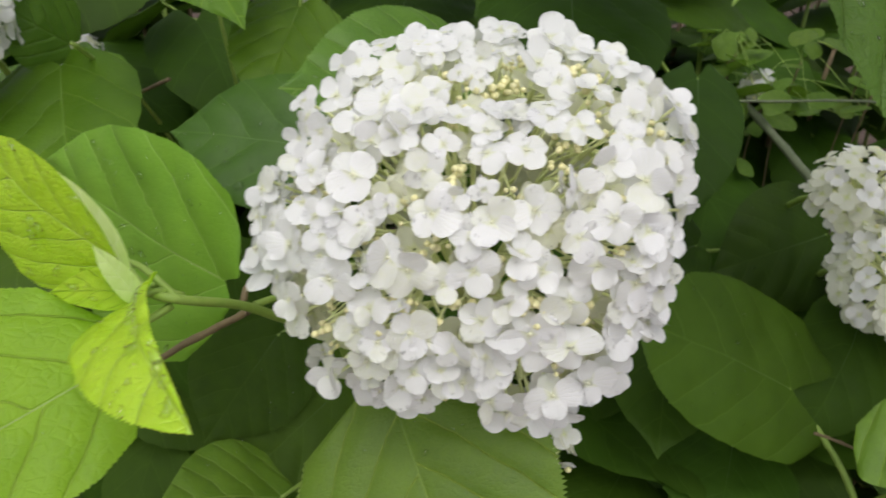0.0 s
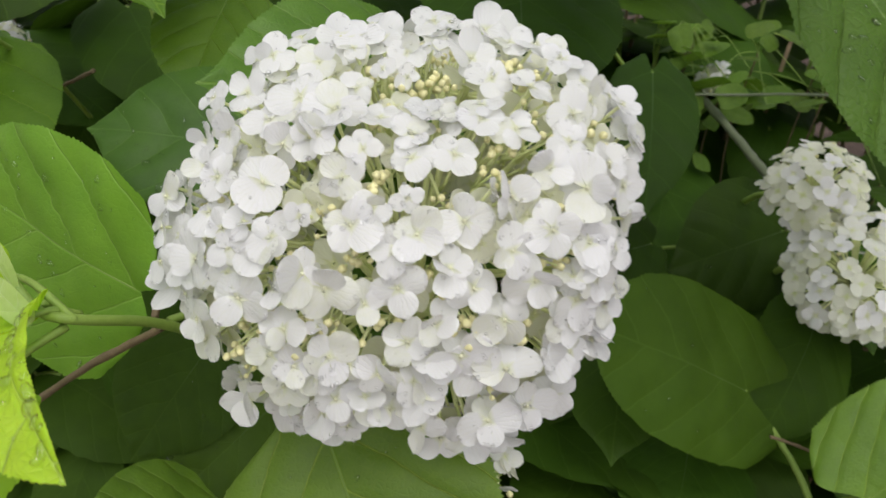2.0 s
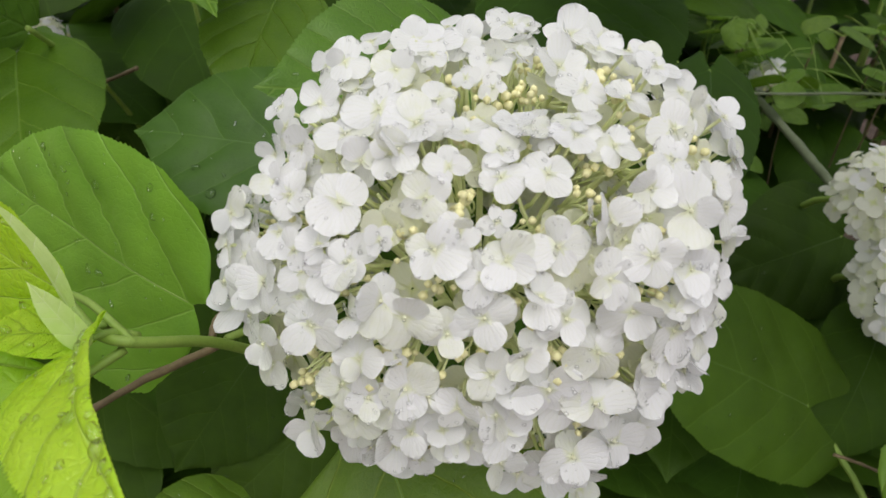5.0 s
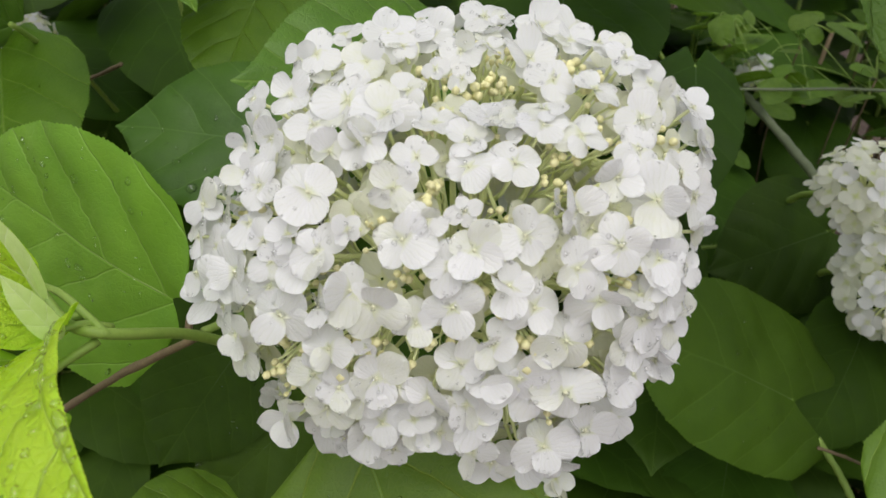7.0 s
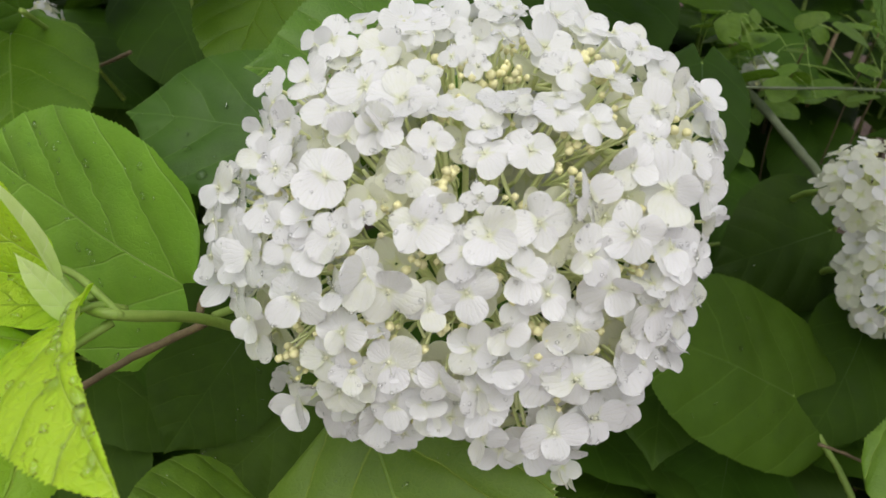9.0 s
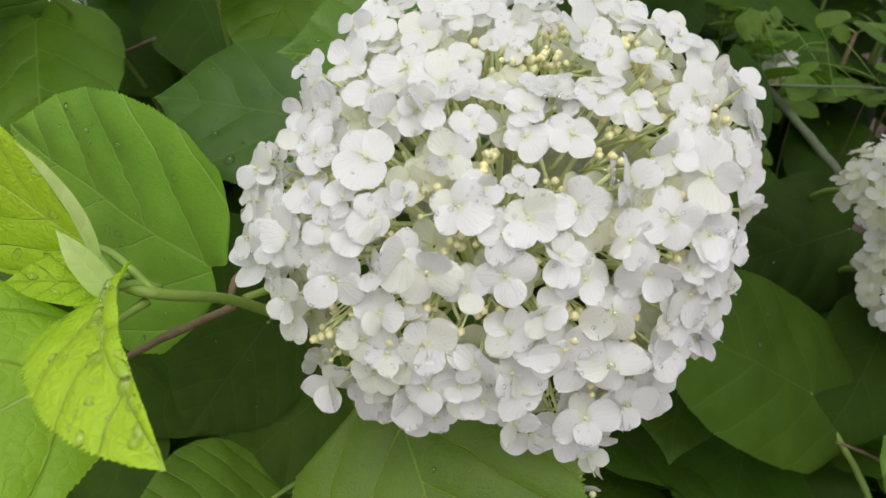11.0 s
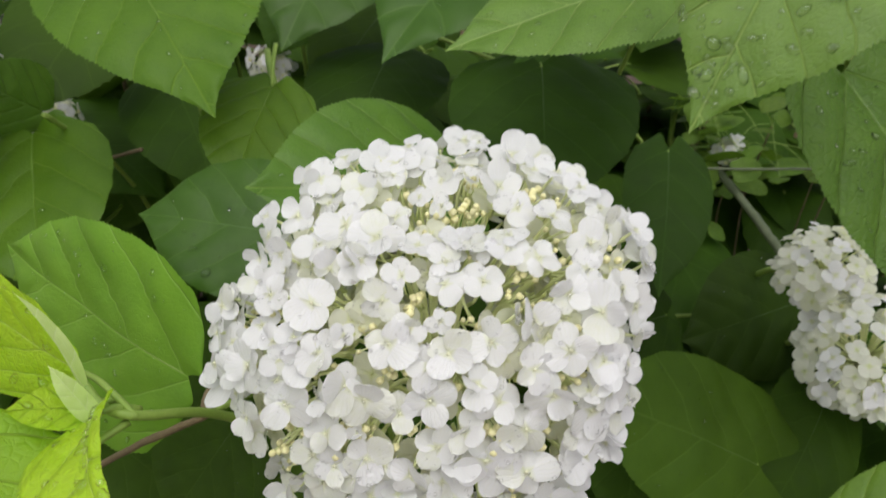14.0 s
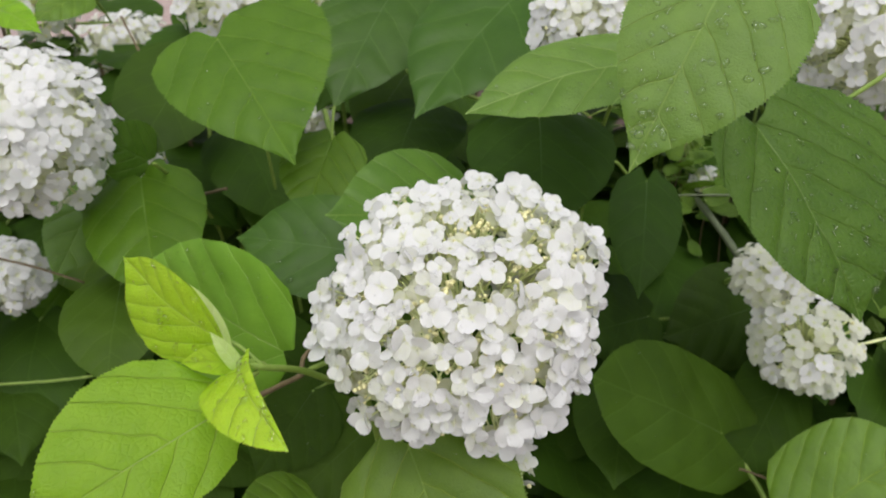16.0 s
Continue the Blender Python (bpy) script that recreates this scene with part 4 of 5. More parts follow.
def inner_floret(at, normal, size, kinds):
    """A floret deep in the head or at its back, its four sepals in one mesh."""
    f = new("floret", rng_head.choice(kinds))
    f.parent = main_head
    f.matrix_basis = main_head.matrix_basis.inverted() @ Matrix.Translation(at) @ axes(normal, rng_head.uniform(0, 90)) @ Matrix.Diagonal((size, size, size, 1))


# florets that close the rest of the ball
for w in spread(360, rng_head, 0.9):
    front = w.dot(EYEWARD) > 0.25
    p = on_head(w, rng_head.uniform(0.89, 0.95) if front else rng_head.uniform(0.92, 0.98))
    near = min((p - q).length for q, _ in PLACED)
    if near < (0.0095 if front else 0.0115) or w.z < -0.78 or (w.z < -0.5 and w.y > -0.35):
        continue
    if any(w.dot(way(a, e)) > 0.9942 for a, e in OPENINGS):
        continue
    n = w + Vector((rng_head.uniform(-0.4, 0.4), rng_head.uniform(-0.4, 0.4), rng_head.uniform(-0.2, 0.4)))
    if w.dot(EYEWARD) < -0.1:
        inner_floret(p, n, rng_head.uniform(0.0085, 0.0105), FLORETS)
    else:
        floret(main_head, p, n, rng_head.uniform(0, 90), rng_head.uniform(0.0070, 0.0092), rng_head, rng_head.uniform(-14, 18), petals=PETALS_CREAM if rng_head.random() < 0.4 else None, root=on_head(w, 0.7))
    PLACED.append((p, w))

for w in spread(260, rng_head, 0.9):
    if w.z < -0.42 or any(w.dot(way(a, e)) > 0.9945 for a, e in OPENINGS):
        continue
    n = w + Vector((rng_head.uniform(-0.5, 0.5), rng_head.uniform(-0.5, 0.5), rng_head.uniform(-0.3, 0.4)))
    inner_floret(on_head(w, rng_head.uniform(0.83, 0.90)), n, rng_head.uniform(0.0085, 0.0105), FLORETS_CREAM)

# smaller florets that stand on edge between the others
for w in spread(120, rng_head, 1.2):
    if w.dot(EYEWARD) < 0.30 or w.z < -0.6 or any(w.dot(way(a, e)) > 0.988 for a, e in OPENINGS):
        continue
    n = w * 0.45 + Vector((rng_head.uniform(-0.8, 0.8), rng_head.uniform(-0.5, 0.5), rng_head.uniform(-0.3, 1.0)))
    proud = 0.07 if w.z > 0.62 and rng_head.random() < 0.5 else 0.0
    floret(main_head, on_head(w, rng_head.uniform(0.92, 0.97) + proud), n, rng_head.uniform(0, 90), rng_head.uniform(0.0060, 0.0080), rng_head, rng_head.uniform(-5, 25), root=on_head(w, 0.75))

# the branching green frame inside: rays from the stem to the cymes
inv_head = main_head.matrix_basis.inverted()
hub = HEAD_AT + Vector((0, 0.005, -0.055))
stem_line = [inv_head @ p for p in smooth_line([(0.02, 0.43, -0.01), (0.02, 0.42, 0.45), (0.016, 0.36, 0.76), hub], 7)]
child("stem", mesh_of("stem", *tube_data(stem_line, 0.0036, 9)), STEM, main_head)
rays = []
for w in spread(44, rng_head, 0.6):
    if w.z < -0.55:
        continue
    mid = on_head(w, 0.42) + Vector((0, 0, -0.012))
    knot = on_head(w, 0.72)
    rays.append(tube_data([inv_head @ p for p in smooth_line([hub, mid, knot], 4)], [0.0017 - 0.00009 * i for i in range(9)], 6))
    for k in range(5):
        w2 = (w + Vector((rng_head.uniform(-1, 1), rng_head.uniform(-1, 1), rng_head.uniform(-1, 1))) * 0.26).normalized()
        rays.append(tube_data([inv_head @ p for p in bend(knot, on_head(w2, 0.86), (0, 0, -0.003), 4)], [0.0010, 0.0008, 0.0007, 0.0006], 5))
child("flower_frame", mesh_of("flower_frame", *joined(rays)), STALK, main_head)

def flower_bud(w, r, size, foot):
    """A round cream bud on its thin stalk."""
    p = on_head(w, r)
    b = new("flower_bud", BUD_MESH)
    b.parent = main_head
    b.matrix_basis = inv_head @ (Matrix.Translation(p) @ axes(w, 0) @ Matrix.Diagonal((size, size, size * 1.15, 1)))
    line = bend((0, 0, -0.8), axes(w, 0).to_3x3().inverted() @ ((foot - p) / size), (rng_head.uniform(-1, 1), rng_head.uniform(-1, 1), 0), 4)
    child("bud_stalk", mesh_of("bud_stalk", *tube_data(line, 0.32, 4)), STALK, b)


# cream buds in the openings, and more of them between the florets
for az, el in OPENINGS:
    c0 = way(az, el)
    for k in range(rng_head.choice((5, 6, 8, 10))):
        w = (c0 + Vector((rng_head.gauss(0, 1), rng_head.gauss(0, 1), rng_head.gauss(0, 1))) * 0.038).normalized()
        flower_bud(w, rng_head.uniform(0.90, 0.985), rng_head.uniform(0.0009, 0.0016), on_head(c0, 0.74))
for w in spread(110, rng_head, 1.0):
    if w.dot(EYEWARD) > 0.15:
        for k in range(3):
            w2 = (w + Vector((rng_head.gauss(0, 1), rng_head.gauss(0, 1), rng_head.gauss(0, 1))) * 0.022).normalized()
            flower_bud(w2, rng_head.uniform(0.91, 0.965), rng_head.uniform(0.0008, 0.0015), on_head(w, 0.76))

# ---- the other flower heads ----
small_head((0.328, 0.458, 0.758), 0.046, 96, 0.0092, "small round greenish-white hydrangea flower head, still opening", 11, green=True, loose=0.2, inner=0.15, squash=0.95, lift=0.5)
small_head((0.302, 0.499, 0.804), 0.031, 52, 0.0090, "white hydrangea flower head partly hidden by a wet leaf", 12, green=True, loose=0.15, inner=0.15, squash=0.95, lift=0.5)
small_head((-0.347, 0.501, 0.947), 0.071, 210, 0.0102, "large white hydrangea flower head at the side of the shrub", 13, squash=0.95)
small_head((-0.435, 0.556, 0.766), 0.038, 70, 0.0100, "white hydrangea flower head low among shaded leaves", 14, squash=0.90)
small_head((0.121, 0.525, 1.025), 0.047, 150, 0.0084, "white hydrangea flower head behind a wet leaf", 15, squash=0.90)
small_head((0.407, 0.632, 0.986), 0.074, 190, 0.0100, "white hydrangea flower head beside a wet leaf", 16, stalk_to=(0.22, 0.0), squash=0.90)
small_head((-0.131, 0.760, 0.988), 0.030, 36, 0.0090, "white hydrangea flower head at the back of the shrub", 17, squash=0.90)
small_head((-0.266, 0.855, 0.971), 0.055, 60, 0.0100, "white hydrangea flower head far back in the shrub", 18, squash=0.90)
small_head((-0.473, 1.061, 0.839), 0.072, 80, 0.0115, "pale hydrangea flower head over the gravel behind", 19, squash=0.80)
small_head((-0.229, 0.845, 0.954), 0.035, 36, 0.0090, "white hydrangea flower head far back in the shrub", 20, squash=0.90)
small_head((0.160, 0.799, 0.820), 0.022, 20, 0.0080, "white hydrangea floret cluster deep in the shrub", 21, squash=0.90)
small_head((0.314, 0.749, 0.776), 0.014, 9, 0.0080, "white hydrangea flower head deep in the shrub", 22, squash=0.90)
small_head((-0.151, 0.793, 0.840), 0.022, 16, 0.0090, "white hydrangea flower head deep in the shrub", 23, squash=0.90)
small_head((-0.504, 0.903, 0.954), 0.050, 50, 0.0100, "white hydrangea flower head far back in the shrub", 24, squash=0.90)
small_head((0.049, 0.234, 0.832), 0.006, 3, 0.0065, "small white floret cluster hanging below the main flower", 25, squash=1.60)
small_head((-0.327, 0.681, 0.834), 0.024, 16, 0.0085, "white hydrangea floret cluster behind a green stem", 26, squash=0.90)

# ---- ground: dark soil under the shrub, reaching to the horizon, and a pinkish gravel path behind ----


def ground_sheet(name, x0, x1, y0, y1, z, mat, n, rough, label, category):
    xs, ys = np.linspace(x0, x1, n), np.linspace(y0, y1, n)
    verts = [(x, y, z + rough * noise.noise(Vector((x * 9, y * 9, 0))) + rough * 0.5 * noise.noise(Vector((x * 31, y * 31, 4)))) for y in ys for x in xs]
    faces = [(j * n + i, j * n + i + 1, (j + 1) * n + i + 1, (j + 1) * n + i) for j in range(n - 1) for i in range(n - 1)]
    ob = new(name, mesh_of(name, verts, faces))
    ob.data.materials.append(mat)
    return tagged(ob, label, category, kind="structure")


def ring_ground():
    """The wide land round the bed, down to the horizon."""
    verts, faces = [], []
    radii = [2.0, 4, 10, 40, 200, 1500]
    for r in radii:
        for k in range(32):
            a = 2 * math.pi * k / 32
            verts.append((r * math.cos(a), 0.6 + r * math.sin(a), -0.05))
    for i in range(len(radii) - 1):
        for k in range(32):
            k2 = (k + 1) % 32
            faces.append((i * 32 + k, i * 32 + k2, (i + 1) * 32 + k2, (i + 1) * 32 + k))
    ob = new("ground", mesh_of("ground", verts, faces))
    ob.data.materials.append(PAVING)
    return tagged(ob, "pinkish fine gravel ground round the planted bed", "ground", kind="structure")


ground_sheet("soil_bed", -3.2, 3.2, -2.4, 4.0, 0.0, SOIL, 110, 0.025, "dark damp soil with bits of bark under the shrub", "soil")
ring_ground()

# bark chips and dead leaves on the soil
rng_bits = random.Random(9)
pieces = []
for i in range(900):
    x, y = rng_bits.uniform(-0.9, 0.9), rng_bits.uniform(0.2, 1.6)
    l, w, h = rng_bits.uniform(0.008, 0.035), rng_bits.uniform(0.004, 0.012), rng_bits.uniform(0.002, 0.006)
    m = pose(x, y, 0.02, rng_bits.uniform(-25, 25), rng_bits.uniform(-25, 25), rng_bits.uniform(0, 180))
    vs = [m @ Vector((sx * l * rng_bits.uniform(0.7, 1), sy * w * rng_bits.uniform(0.6, 1), sz * h)) for sx in (-1, 1) for sy in (-1, 1) for sz in (-1, 1)]
    pieces.append((vs, [(0, 1, 3, 2), (4, 6, 7, 5), (0, 4, 5, 1), (2, 3, 7, 6), (0, 2, 6, 4), (1, 5, 7, 3)]))
chips = new("bark_mulch", mesh_of("bark_mulch", *joined(pieces), smooth=False))
chips.data.materials.append(BARK)
tagged(chips, "brown bark chips scattered over the soil", "mulch", kind="stuff")

# ---- the lower storeys of the shrub: leaves on their own stems, shade put into their green ----
rng_low = random.Random(21)
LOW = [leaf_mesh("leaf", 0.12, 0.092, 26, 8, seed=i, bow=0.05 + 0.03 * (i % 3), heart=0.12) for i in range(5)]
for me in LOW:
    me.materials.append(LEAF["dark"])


def low_branch(x, y, top, count):
    root = new("hydrangea_branch")
    root.matrix_basis = pose(x, y, 0)
    tagged(root, "upright hydrangea stem, leaves coloured dark green for the shade", "plant", "hydrangea branches")
    sway = Vector((rng_low.uniform(-0.05, 0.05), rng_low.uniform(-0.05, 0.05), 0))
    line = smooth_line([(0, 0, -0.01), sway * 0.4 + Vector((0, 0, top * 0.5)), sway + Vector((0, 0, top))], 6)
    child("stem", mesh_of("stem", *tube_data(line, [0.0045 - 0.00015 * i for i in range(len(line))], 7)), rng_low.choice((STEM, BARK)), root)
    turn = rng_low.uniform(0, 180)
    for k in range(count):
        f = 1 - 0.16 * (k // 2)
        at = sway * f + Vector((0, 0, top * f))
        a = turn + 90 * (k // 2) + 180 * (k % 2) + rng_low.uniform(-15, 15)
        s = rng_low.uniform(0.8, 1.25)
        reach = rng_low.uniform(0.02, 0.045)
        m = Matrix.Translation(at) @ pose(0, 0, 0, 0, 0, a)
        out = m @ Vector((reach, 0, 0.012))
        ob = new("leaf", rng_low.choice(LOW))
        ob.parent = root
        ob.matrix_basis = Matrix.Translation(out) @ pose(0, 0, 0, 0, 0, a) @ pose(0, 0, 0, rng_low.uniform(-14, 14), rng_low.uniform(5, 38), 0) @ Matrix.Diagonal((s, s, s, 1))
        child("petiole", mesh_of("petiole", *tube_data([ob.matrix_basis.inverted() @ p for p in bend(at, out, (0, 0, 0.003), 4)], 0.0013 / s, 5)), STEM, ob)


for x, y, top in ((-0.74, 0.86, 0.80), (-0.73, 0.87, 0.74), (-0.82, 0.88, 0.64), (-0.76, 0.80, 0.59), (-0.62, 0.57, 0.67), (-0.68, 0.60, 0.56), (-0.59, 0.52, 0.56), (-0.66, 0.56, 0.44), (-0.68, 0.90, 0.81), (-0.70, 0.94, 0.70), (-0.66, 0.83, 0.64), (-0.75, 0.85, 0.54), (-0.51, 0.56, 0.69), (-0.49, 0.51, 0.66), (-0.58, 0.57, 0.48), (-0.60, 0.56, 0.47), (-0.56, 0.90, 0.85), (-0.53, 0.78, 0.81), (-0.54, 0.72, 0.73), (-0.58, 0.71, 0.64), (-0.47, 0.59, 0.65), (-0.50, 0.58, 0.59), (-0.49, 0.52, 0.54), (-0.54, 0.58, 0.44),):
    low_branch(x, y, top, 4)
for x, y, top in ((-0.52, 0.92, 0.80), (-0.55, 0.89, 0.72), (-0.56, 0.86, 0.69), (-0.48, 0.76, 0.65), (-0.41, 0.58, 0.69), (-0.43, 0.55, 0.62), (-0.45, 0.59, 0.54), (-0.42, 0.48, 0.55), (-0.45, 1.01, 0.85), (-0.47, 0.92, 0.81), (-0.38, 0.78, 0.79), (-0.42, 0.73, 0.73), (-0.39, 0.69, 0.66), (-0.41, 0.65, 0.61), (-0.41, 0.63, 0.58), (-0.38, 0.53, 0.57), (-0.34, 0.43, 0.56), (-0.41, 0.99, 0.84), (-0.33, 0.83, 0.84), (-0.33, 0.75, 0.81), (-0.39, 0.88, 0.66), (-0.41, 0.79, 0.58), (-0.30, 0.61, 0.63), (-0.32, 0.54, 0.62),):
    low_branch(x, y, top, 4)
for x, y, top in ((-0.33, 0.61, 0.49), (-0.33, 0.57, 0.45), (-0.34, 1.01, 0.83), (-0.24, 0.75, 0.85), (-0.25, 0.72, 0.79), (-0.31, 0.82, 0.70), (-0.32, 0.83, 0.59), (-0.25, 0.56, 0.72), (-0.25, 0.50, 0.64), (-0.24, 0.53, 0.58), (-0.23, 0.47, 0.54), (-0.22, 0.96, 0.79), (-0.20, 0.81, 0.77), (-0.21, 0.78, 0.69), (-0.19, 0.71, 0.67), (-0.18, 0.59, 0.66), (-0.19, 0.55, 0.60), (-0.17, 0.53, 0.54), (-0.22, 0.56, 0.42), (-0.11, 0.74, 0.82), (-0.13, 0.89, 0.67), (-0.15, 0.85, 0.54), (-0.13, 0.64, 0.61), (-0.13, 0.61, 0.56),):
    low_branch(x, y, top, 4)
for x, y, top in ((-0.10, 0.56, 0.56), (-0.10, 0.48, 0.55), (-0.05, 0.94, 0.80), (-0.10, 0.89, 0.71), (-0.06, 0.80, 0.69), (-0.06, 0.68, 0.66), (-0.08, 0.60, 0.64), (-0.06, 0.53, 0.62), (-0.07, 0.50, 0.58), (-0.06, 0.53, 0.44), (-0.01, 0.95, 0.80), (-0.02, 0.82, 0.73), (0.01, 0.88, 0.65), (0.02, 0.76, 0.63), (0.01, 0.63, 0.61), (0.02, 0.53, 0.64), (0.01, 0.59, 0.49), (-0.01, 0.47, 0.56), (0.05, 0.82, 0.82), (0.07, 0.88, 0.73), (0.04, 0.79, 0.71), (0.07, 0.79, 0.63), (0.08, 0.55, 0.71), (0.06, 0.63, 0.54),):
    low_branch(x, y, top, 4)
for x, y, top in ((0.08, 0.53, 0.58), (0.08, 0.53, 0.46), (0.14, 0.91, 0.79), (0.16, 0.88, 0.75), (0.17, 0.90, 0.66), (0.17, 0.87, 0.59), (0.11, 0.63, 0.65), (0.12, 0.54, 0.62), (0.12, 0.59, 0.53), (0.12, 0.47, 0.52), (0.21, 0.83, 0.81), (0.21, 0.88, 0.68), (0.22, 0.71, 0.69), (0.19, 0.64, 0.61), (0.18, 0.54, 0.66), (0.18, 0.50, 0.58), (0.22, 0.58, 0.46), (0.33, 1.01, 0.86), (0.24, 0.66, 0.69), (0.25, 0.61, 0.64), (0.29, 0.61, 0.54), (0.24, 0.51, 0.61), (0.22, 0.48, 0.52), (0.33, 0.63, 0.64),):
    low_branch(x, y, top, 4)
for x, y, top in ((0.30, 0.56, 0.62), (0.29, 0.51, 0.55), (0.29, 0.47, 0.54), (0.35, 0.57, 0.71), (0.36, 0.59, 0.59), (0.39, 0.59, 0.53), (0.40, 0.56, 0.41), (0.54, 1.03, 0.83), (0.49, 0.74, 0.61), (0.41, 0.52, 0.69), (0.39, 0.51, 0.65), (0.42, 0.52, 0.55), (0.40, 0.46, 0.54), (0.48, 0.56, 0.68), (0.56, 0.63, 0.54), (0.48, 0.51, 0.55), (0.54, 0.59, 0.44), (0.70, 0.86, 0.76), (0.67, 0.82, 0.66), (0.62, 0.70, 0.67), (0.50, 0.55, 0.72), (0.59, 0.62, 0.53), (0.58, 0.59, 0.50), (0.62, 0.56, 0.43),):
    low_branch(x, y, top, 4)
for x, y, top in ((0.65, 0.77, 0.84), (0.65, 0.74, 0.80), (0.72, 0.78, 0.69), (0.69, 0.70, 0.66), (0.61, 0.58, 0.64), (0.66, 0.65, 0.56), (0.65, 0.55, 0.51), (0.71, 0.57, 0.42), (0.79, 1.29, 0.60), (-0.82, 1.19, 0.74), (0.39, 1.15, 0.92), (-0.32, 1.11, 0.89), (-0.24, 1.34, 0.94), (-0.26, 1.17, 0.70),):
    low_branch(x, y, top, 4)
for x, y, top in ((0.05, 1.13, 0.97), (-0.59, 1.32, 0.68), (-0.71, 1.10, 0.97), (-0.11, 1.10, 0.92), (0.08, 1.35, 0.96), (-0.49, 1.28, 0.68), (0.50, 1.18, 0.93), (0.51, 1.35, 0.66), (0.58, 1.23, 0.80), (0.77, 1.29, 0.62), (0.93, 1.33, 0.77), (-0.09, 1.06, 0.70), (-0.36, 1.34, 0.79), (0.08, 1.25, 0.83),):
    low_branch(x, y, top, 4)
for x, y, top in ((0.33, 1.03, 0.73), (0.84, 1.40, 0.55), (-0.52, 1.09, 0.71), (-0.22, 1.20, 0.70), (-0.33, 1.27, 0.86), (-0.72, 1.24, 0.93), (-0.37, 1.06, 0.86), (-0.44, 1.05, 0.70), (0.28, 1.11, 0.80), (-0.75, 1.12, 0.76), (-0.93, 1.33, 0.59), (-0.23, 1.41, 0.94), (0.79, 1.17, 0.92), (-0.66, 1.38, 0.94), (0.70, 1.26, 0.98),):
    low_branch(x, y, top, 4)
# the nine with y under 0.75 are unseen, added to shade the sides
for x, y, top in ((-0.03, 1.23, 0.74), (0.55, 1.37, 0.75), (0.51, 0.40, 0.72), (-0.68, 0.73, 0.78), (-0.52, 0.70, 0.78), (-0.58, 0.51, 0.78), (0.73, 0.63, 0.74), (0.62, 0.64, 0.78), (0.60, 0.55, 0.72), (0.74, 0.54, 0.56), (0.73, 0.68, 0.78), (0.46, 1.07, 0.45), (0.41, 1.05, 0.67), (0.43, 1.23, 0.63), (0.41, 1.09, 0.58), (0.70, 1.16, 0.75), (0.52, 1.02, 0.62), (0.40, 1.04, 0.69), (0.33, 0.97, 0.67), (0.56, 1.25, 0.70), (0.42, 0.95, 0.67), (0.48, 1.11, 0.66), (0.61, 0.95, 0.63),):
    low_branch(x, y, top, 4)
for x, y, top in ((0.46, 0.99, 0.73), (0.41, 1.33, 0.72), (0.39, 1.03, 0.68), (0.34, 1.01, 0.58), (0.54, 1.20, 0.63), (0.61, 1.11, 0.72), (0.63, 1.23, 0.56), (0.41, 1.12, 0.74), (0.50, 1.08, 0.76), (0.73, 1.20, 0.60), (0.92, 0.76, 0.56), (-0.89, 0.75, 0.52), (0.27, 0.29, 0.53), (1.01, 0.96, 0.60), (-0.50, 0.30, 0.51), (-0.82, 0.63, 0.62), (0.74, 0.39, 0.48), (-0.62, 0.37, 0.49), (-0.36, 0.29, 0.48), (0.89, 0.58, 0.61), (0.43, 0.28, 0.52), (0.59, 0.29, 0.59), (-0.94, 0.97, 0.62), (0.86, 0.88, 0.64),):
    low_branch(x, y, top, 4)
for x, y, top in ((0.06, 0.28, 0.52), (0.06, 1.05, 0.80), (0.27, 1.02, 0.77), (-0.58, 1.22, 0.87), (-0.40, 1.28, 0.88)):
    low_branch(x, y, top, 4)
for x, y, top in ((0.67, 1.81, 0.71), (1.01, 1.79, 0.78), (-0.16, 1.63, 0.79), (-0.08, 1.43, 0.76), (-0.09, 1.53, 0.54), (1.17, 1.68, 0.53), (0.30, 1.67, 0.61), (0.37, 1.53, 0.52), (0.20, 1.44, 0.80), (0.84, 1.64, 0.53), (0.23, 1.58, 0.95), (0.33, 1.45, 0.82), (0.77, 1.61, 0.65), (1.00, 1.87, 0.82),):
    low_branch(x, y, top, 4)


def loose_stem(label, mat, radius, points):
    """A stem of its own; points run along it."""
    root = new("plant_stem")
    root.matrix_basis = Matrix.Translation(points[0])
    tagged(root, label, "stem", "thin stems")
    line = smooth_line([Vector(p) - Vector(points[0]) for p in points], 6)
    rng = random.Random(len(label))
    line = [p + Vector((rng.uniform(-1, 1), rng.uniform(-1, 1), rng.uniform(-1, 1))) * radius * 0.12 for p in line]
    child("stalk", mesh_of("stalk", *tube_data(line, [radius * rng.uniform(0.88, 1.12) for _ in line], 8)), mat, root)


SMALL = [leaf_mesh("leaf", 1.0, 0.72, 20, 8, teeth=0.02, seed=40 + i, bow=0.05, rounder=True, heart=0.04) for i in range(3)]
for me in SMALL:
    me.materials.append(LEAF["small"])


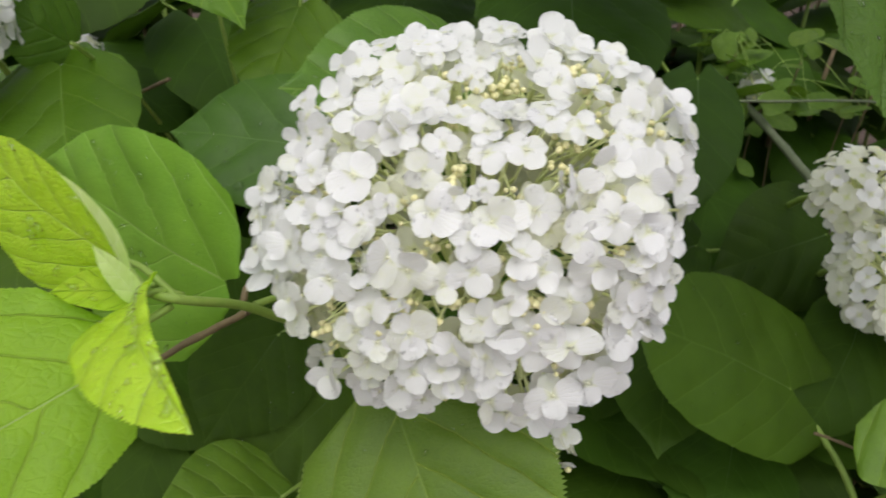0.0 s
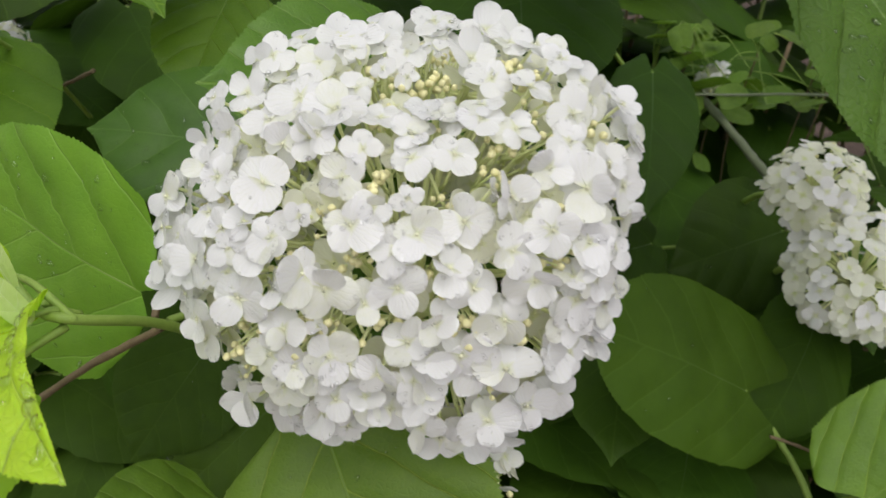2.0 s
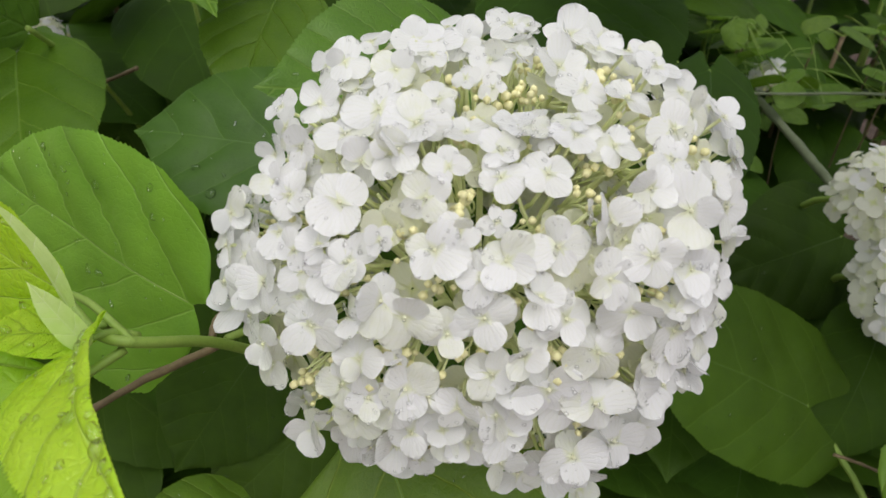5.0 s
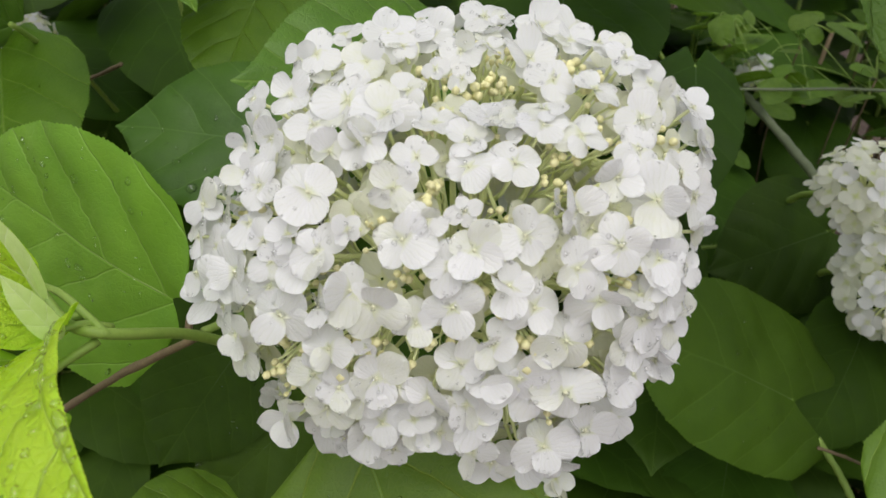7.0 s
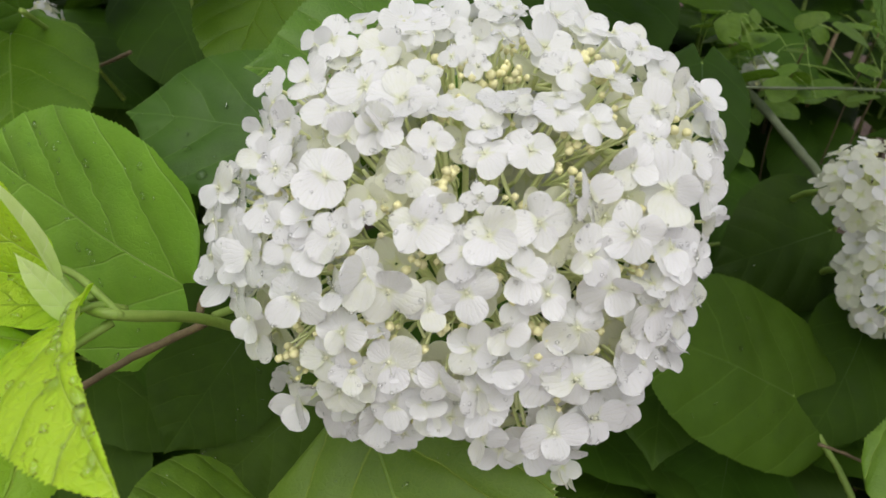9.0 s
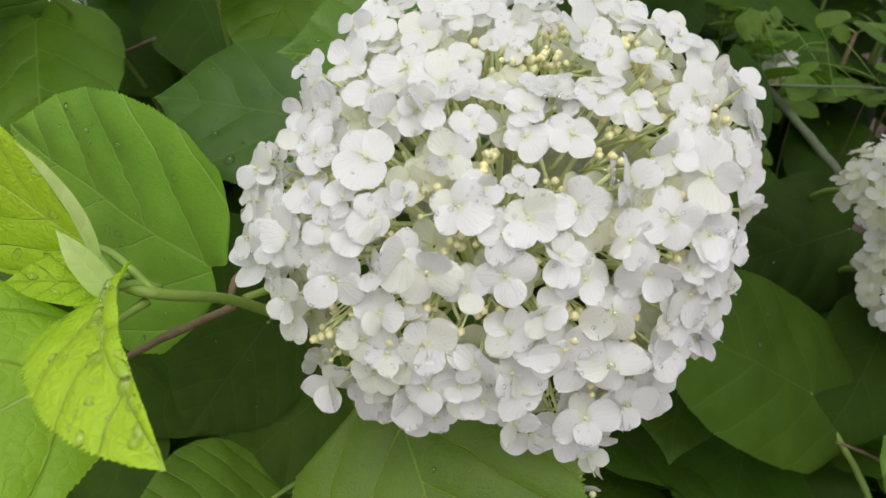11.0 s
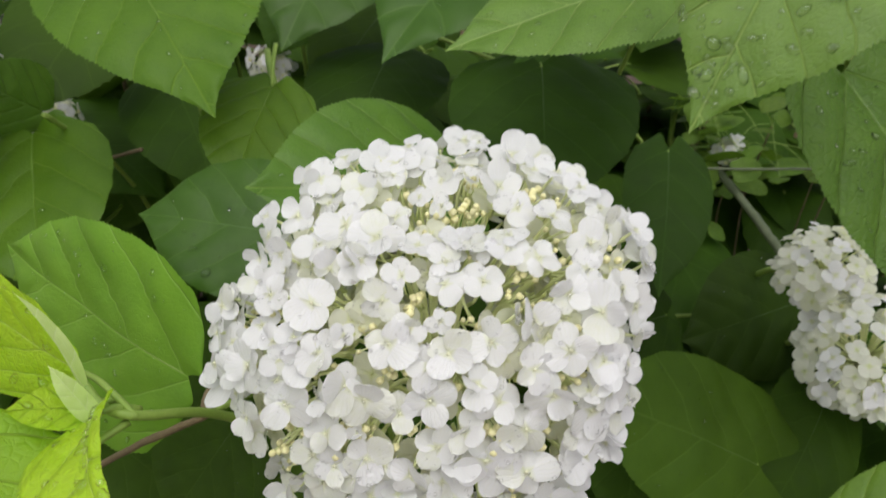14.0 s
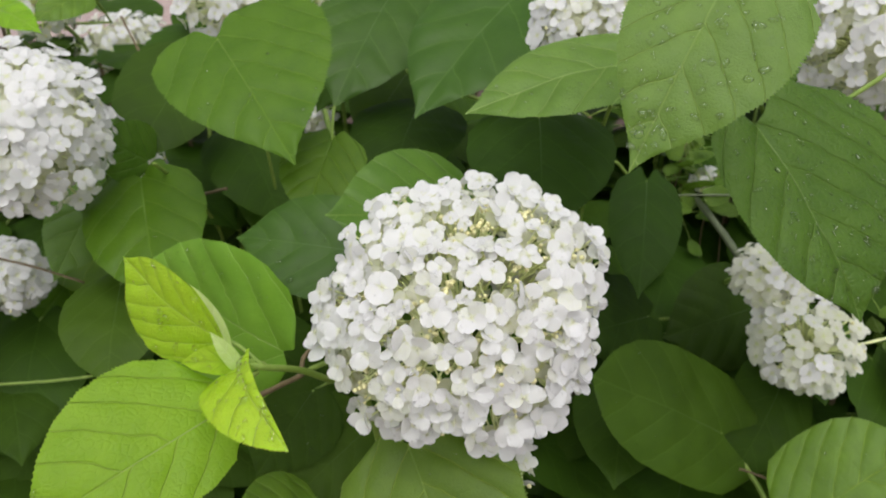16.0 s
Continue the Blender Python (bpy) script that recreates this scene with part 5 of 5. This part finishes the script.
def small_leaves(bush, rows):
    inv = bush.matrix_basis.inverted()
    rng = random.Random(len(rows))
    mid = inv @ (sum((Vector(r[:3]) for r in rows), Vector()) / len(rows) + Vector((0, 0.05, -0.05)))
    stalk = smooth_line([(0, 0, 0), (mid.x * 0.3, mid.y * 0.3, mid.z * 0.5), (mid.x, mid.y, mid.z * 0.9), mid + Vector((0, -0.02, 0.06))], 5)
    child("stem", mesh_of("stem", *tube_data(stalk, 0.0009, 6)), BARK, bush)
    for x, y, z, turn, size in rows:
        ob = new("leaf", rng.choice(SMALL))
        ob.parent = bush
        ob.matrix_basis = inv @ pose(x, y, z, rng.uniform(-25, 45), rng.uniform(-30, 30), turn) @ Matrix.Diagonal((size, size, size, 1))
        at = inv @ Vector((x, y, z))
        joint = min(stalk[8:], key=lambda p: (p - at).length)
        line = smooth_line([at, at.lerp(joint, 0.5) + Vector((0, 0.01, 0.004)), joint], 4)
        child("twig", mesh_of("twig", *tube_data([ob.matrix_basis.inverted() @ p for p in line], 0.00045 / size, 5)), STEM, ob)



# ---- thin stems that cross the gaps ----
loose_stem("thin brown woody stem below the young shoot", BARK, 0.0018, ((-0.420, 0.400, 0.000), (-0.277, 0.335, 0.703), (-0.192, 0.314, 0.777), (-0.133, 0.289, 0.836), (-0.093, 0.278, 0.868), (-0.088, 0.277, 0.872)))
loose_stem("thin brown petiole rising beside the flower", BARK, 0.0014, ((-0.086, 0.267, 0.884), (-0.085, 0.276, 0.887), (-0.081, 0.301, 0.879)))
loose_stem("thin green stem crossing the shade behind", STEM_GREY, 0.0013, ((0.264, 0.687, 0.787), (0.324, 0.689, 0.786), (0.376, 0.697, 0.783), (0.452, 0.710, 0.774)))
loose_stem("grey-green slanting stem behind the flowers", STEM_GREY, 0.0042, ((0.296, 0.737, 0.765), (0.307, 0.696, 0.760), (0.315, 0.630, 0.755), (0.314, 0.584, 0.758)))
loose_stem("thin brown twig among shaded leaves", BARK, 0.0011, ((-0.397, 0.481, 0.835), (-0.363, 0.485, 0.822), (-0.327, 0.494, 0.799)))
loose_stem("pale dry stem low among shaded leaves", STEM, 0.0014, ((-0.443, 0.484, 0.686), (-0.393, 0.494, 0.682), (-0.350, 0.504, 0.680)))
loose_stem("slender green stem with a broken side twig", STEM, 0.0019, ((-0.256, 0.532, 0.901), (-0.253, 0.562, 0.873), (-0.248, 0.600, 0.833), (-0.242, 0.634, 0.779), (-0.244, 0.656, 0.738)))
loose_stem("short broken twig in the shade", BARK, 0.0014, ((-0.248, 0.600, 0.833), (-0.223, 0.572, 0.851), (-0.198, 0.543, 0.870)))
loose_stem("yellow-green stem low beside a round leaf", STEM, 0.0024, ((0.278, 0.415, 0.649), (0.287, 0.401, 0.639), (0.294, 0.382, 0.629), (0.299, 0.360, 0.617), (0.309, 0.334, 0.598)))
loose_stem("slender green stem behind a pointed leaf", STEM, 0.0026, ((-0.105, 0.566, 0.937), (-0.097, 0.537, 0.927), (-0.091, 0.513, 0.927)))
loose_stem("brown side shoot by a round leaf", BARK, 0.0012, ((0.264, 0.389, 0.668), (0.286, 0.390, 0.657), (0.311, 0.391, 0.643)))
loose_stem("pale dry stem behind the wet leaf", STALK, 0.0014, ((0.381, 0.479, 0.733), (0.408, 0.489, 0.731), (0.446, 0.501, 0.731)))
loose_stem("brown twig rising behind the flowers", BARK, 0.0013, ((-0.381, 0.841, 0.949), (-0.356, 0.804, 0.926), (-0.338, 0.781, 0.908)))

# ---- a small-leaved shrub in the gap behind ----
bush = new("small_leaved_shrub")
bush.matrix_basis = pose(0.42, 0.80, 0)
tagged(bush, "small-leaved yellow-green shrub growing behind the hydrangea", "plant")
small_leaves(bush, ((0.229, 0.704, 0.739, 22, 0.036), (0.259, 0.737, 0.743, 80, 0.035), (0.263, 0.728, 0.754, 194, 0.032), (0.256, 0.699, 0.768, 349, 0.033), (0.263, 0.739, 0.791, 359, 0.022), (0.261, 0.751, 0.828, 244, 0.023), (0.252, 0.752, 0.829, 282, 0.027), (0.280, 0.806, 0.615, 331, 0.030), (0.330, 0.834, 0.666, 224, 0.024),))
small_leaves(bush, ((0.299, 0.686, 0.708, 86, 0.026), (0.291, 0.797, 0.714, 288, 0.036), (0.282, 0.760, 0.735, 357, 0.028), (0.296, 0.795, 0.754, 182, 0.024), (0.298, 0.860, 0.762, 279, 0.028), (0.282, 0.707, 0.767, 54, 0.030), (0.275, 0.769, 0.767, 311, 0.032), (0.328, 0.734, 0.767, 201, 0.038), (0.312, 0.825, 0.768, 188, 0.020),))
small_leaves(bush, ((0.329, 0.839, 0.769, 152, 0.036), (0.304, 0.844, 0.773, 128, 0.035), (0.294, 0.741, 0.773, 108, 0.020), (0.323, 0.769, 0.773, 123, 0.040), (0.309, 0.851, 0.775, 324, 0.038), (0.299, 0.690, 0.781, 17, 0.033), (0.316, 0.711, 0.786, 30, 0.023), (0.311, 0.708, 0.792, 145, 0.039), (0.288, 0.817, 0.792, 205, 0.035),))
small_leaves(bush, ((0.295, 0.818, 0.798, 319, 0.030), (0.289, 0.736, 0.800, 228, 0.026), (0.319, 0.765, 0.806, 226, 0.040), (0.295, 0.737, 0.808, 165, 0.021), (0.287, 0.711, 0.810, 152, 0.025), (0.309, 0.783, 0.812, 56, 0.021), (0.300, 0.752, 0.814, 313, 0.023), (0.273, 0.760, 0.824, 275, 0.032), (0.350, 0.818, 0.695, 245, 0.030),))
small_leaves(bush, ((0.331, 0.770, 0.710, 57, 0.023), (0.371, 0.794, 0.720, 275, 0.024), (0.376, 0.794, 0.727, 24, 0.038), (0.334, 0.762, 0.737, 318, 0.037), (0.357, 0.810, 0.742, 231, 0.036), (0.364, 0.833, 0.745, 256, 0.020), (0.346, 0.802, 0.749, 308, 0.038), (0.389, 0.793, 0.750, 97, 0.038), (0.368, 0.745, 0.759, 356, 0.030),))
small_leaves(bush, ((0.356, 0.709, 0.766, 242, 0.027), (0.330, 0.771, 0.772, 258, 0.030), (0.378, 0.795, 0.776, 155, 0.023), (0.359, 0.874, 0.779, 153, 0.024), (0.349, 0.778, 0.811, 346, 0.027), (0.351, 0.738, 0.813, 38, 0.024), (0.447, 0.817, 0.712, 265, 0.039), (0.414, 0.777, 0.748, 299, 0.026), (0.448, 0.754, 0.750, 11, 0.025),))
small_leaves(bush, ((0.422, 0.510, 0.752, 315, 0.024), (0.446, 0.753, 0.756, 190, 0.021), (0.422, 0.759, 0.770, 51, 0.035), (0.400, 0.694, 0.778, 196, 0.028), (0.396, 0.866, 0.783, 312, 0.031), (0.441, 0.764, 0.790, 294, 0.026), (0.404, 0.745, 0.807, 175, 0.039), (0.409, 0.714, 0.828, 332, 0.020), (0.493, 0.541, 0.633, 202, 0.030),))
small_leaves(bush, ((0.459, 0.539, 0.634, 263, 0.030), (0.478, 0.569, 0.635, 118, 0.026), (0.474, 0.561, 0.667, 67, 0.032), (0.465, 0.594, 0.681, 296, 0.023), (0.462, 0.530, 0.682, 56, 0.033), (0.481, 0.604, 0.689, 7, 0.034), (0.501, 0.826, 0.723, 42, 0.033), (0.484, 0.799, 0.729, 288, 0.024), (0.477, 0.807, 0.744, 268, 0.030),))
small_leaves(bush, ((0.488, 0.813, 0.746, 106, 0.024), (0.490, 0.837, 0.753, 110, 0.037), (0.484, 0.792, 0.754, 219, 0.026), (0.465, 0.794, 0.777, 323, 0.034), (0.467, 0.854, 0.778, 134, 0.032), (0.505, 0.871, 0.783, 346, 0.033), (0.473, 0.844, 0.789, 282, 0.038), (0.468, 0.806, 0.799, 178, 0.031),))

# ---- rain on leaves and sepals ----
rng_wet = random.Random(77)
pieces = []


def drop(m, r, flat):
    rings, segs = 4, 8
    vs, fs = [], []
    for i in range(rings + 1):
        a = math.pi * i / rings
        for k in range(segs):
            b = 2 * math.pi * k / segs
            z = math.cos(a)
            vs.append(m @ Vector((r * math.sin(a) * math.cos(b), r * math.sin(a) * math.sin(b), r * (z * flat if z > 0 else z * 0.25))))
    for i in range(rings):
        for k in range(segs):
            k2 = (k + 1) % segs
            fs.append((i * segs + k, (i + 1) * segs + k, (i + 1) * segs + k2, i * segs + k2))
    pieces.append((vs, fs))


for m, length, width, shape, count, size in WET:
    for k in range(count):
        u, v = rng_wet.uniform(0.08, 0.9), rng_wet.uniform(-0.92, 0.92)
        p = leaf_surface(length, width, u, v, **shape)[0]
        du = leaf_surface(length, width, u + 0.01, v, **shape)[0] - p
        dv = leaf_surface(length, width, u, v + 0.02, **shape)[0] - p
        nrm = (m.to_3x3() @ du.cross(dv)).normalized()
        r = size * (0.35 + 0.9 * rng_wet.random() ** 2.5)
        long = rng_wet.uniform(1.0, 1.5)
        drop(Matrix.Translation(m @ p + nrm * r * 0.12) @ axes(nrm, rng_wet.uniform(0, 180)) @ Matrix.Diagonal((long, 1 / long, 1, 1)), r, rng_wet.uniform(0.5, 0.75))
leaf_drops = new("leaf_raindrops", mesh_of("leaf_raindrops", *joined(pieces)))
leaf_drops.data.materials.append(WATER)
tagged(leaf_drops, "clear raindrops lying on the hydrangea leaves", "water drops", kind="stuff")

pieces = []
bpy.context.view_layer.update()
for ob in [o for o in main_head.children_recursive if o.name.startswith("petal")]:
    if rng_wet.random() < 0.4:
        continue
    me, mw = ob.data, ob.matrix_world
    for k in range(rng_wet.choice((2, 4, 6, 9))):
        f = rng_wet.choice(me.polygons)
        nrm = (mw.to_3x3() @ f.normal).normalized()
        r = 0.00025 + 0.00065 * rng_wet.random() ** 2.2
        drop(Matrix.Translation(mw @ f.center + nrm * r * 0.15) @ axes(nrm, 0), r, 0.75)
petal_drops = new("petal_raindrops", mesh_of("petal_raindrops", *joined(pieces)))
petal_drops.data.materials.append(BEAD)
tagged(petal_drops, "tiny clear raindrops on the white florets", "water drops", kind="stuff")
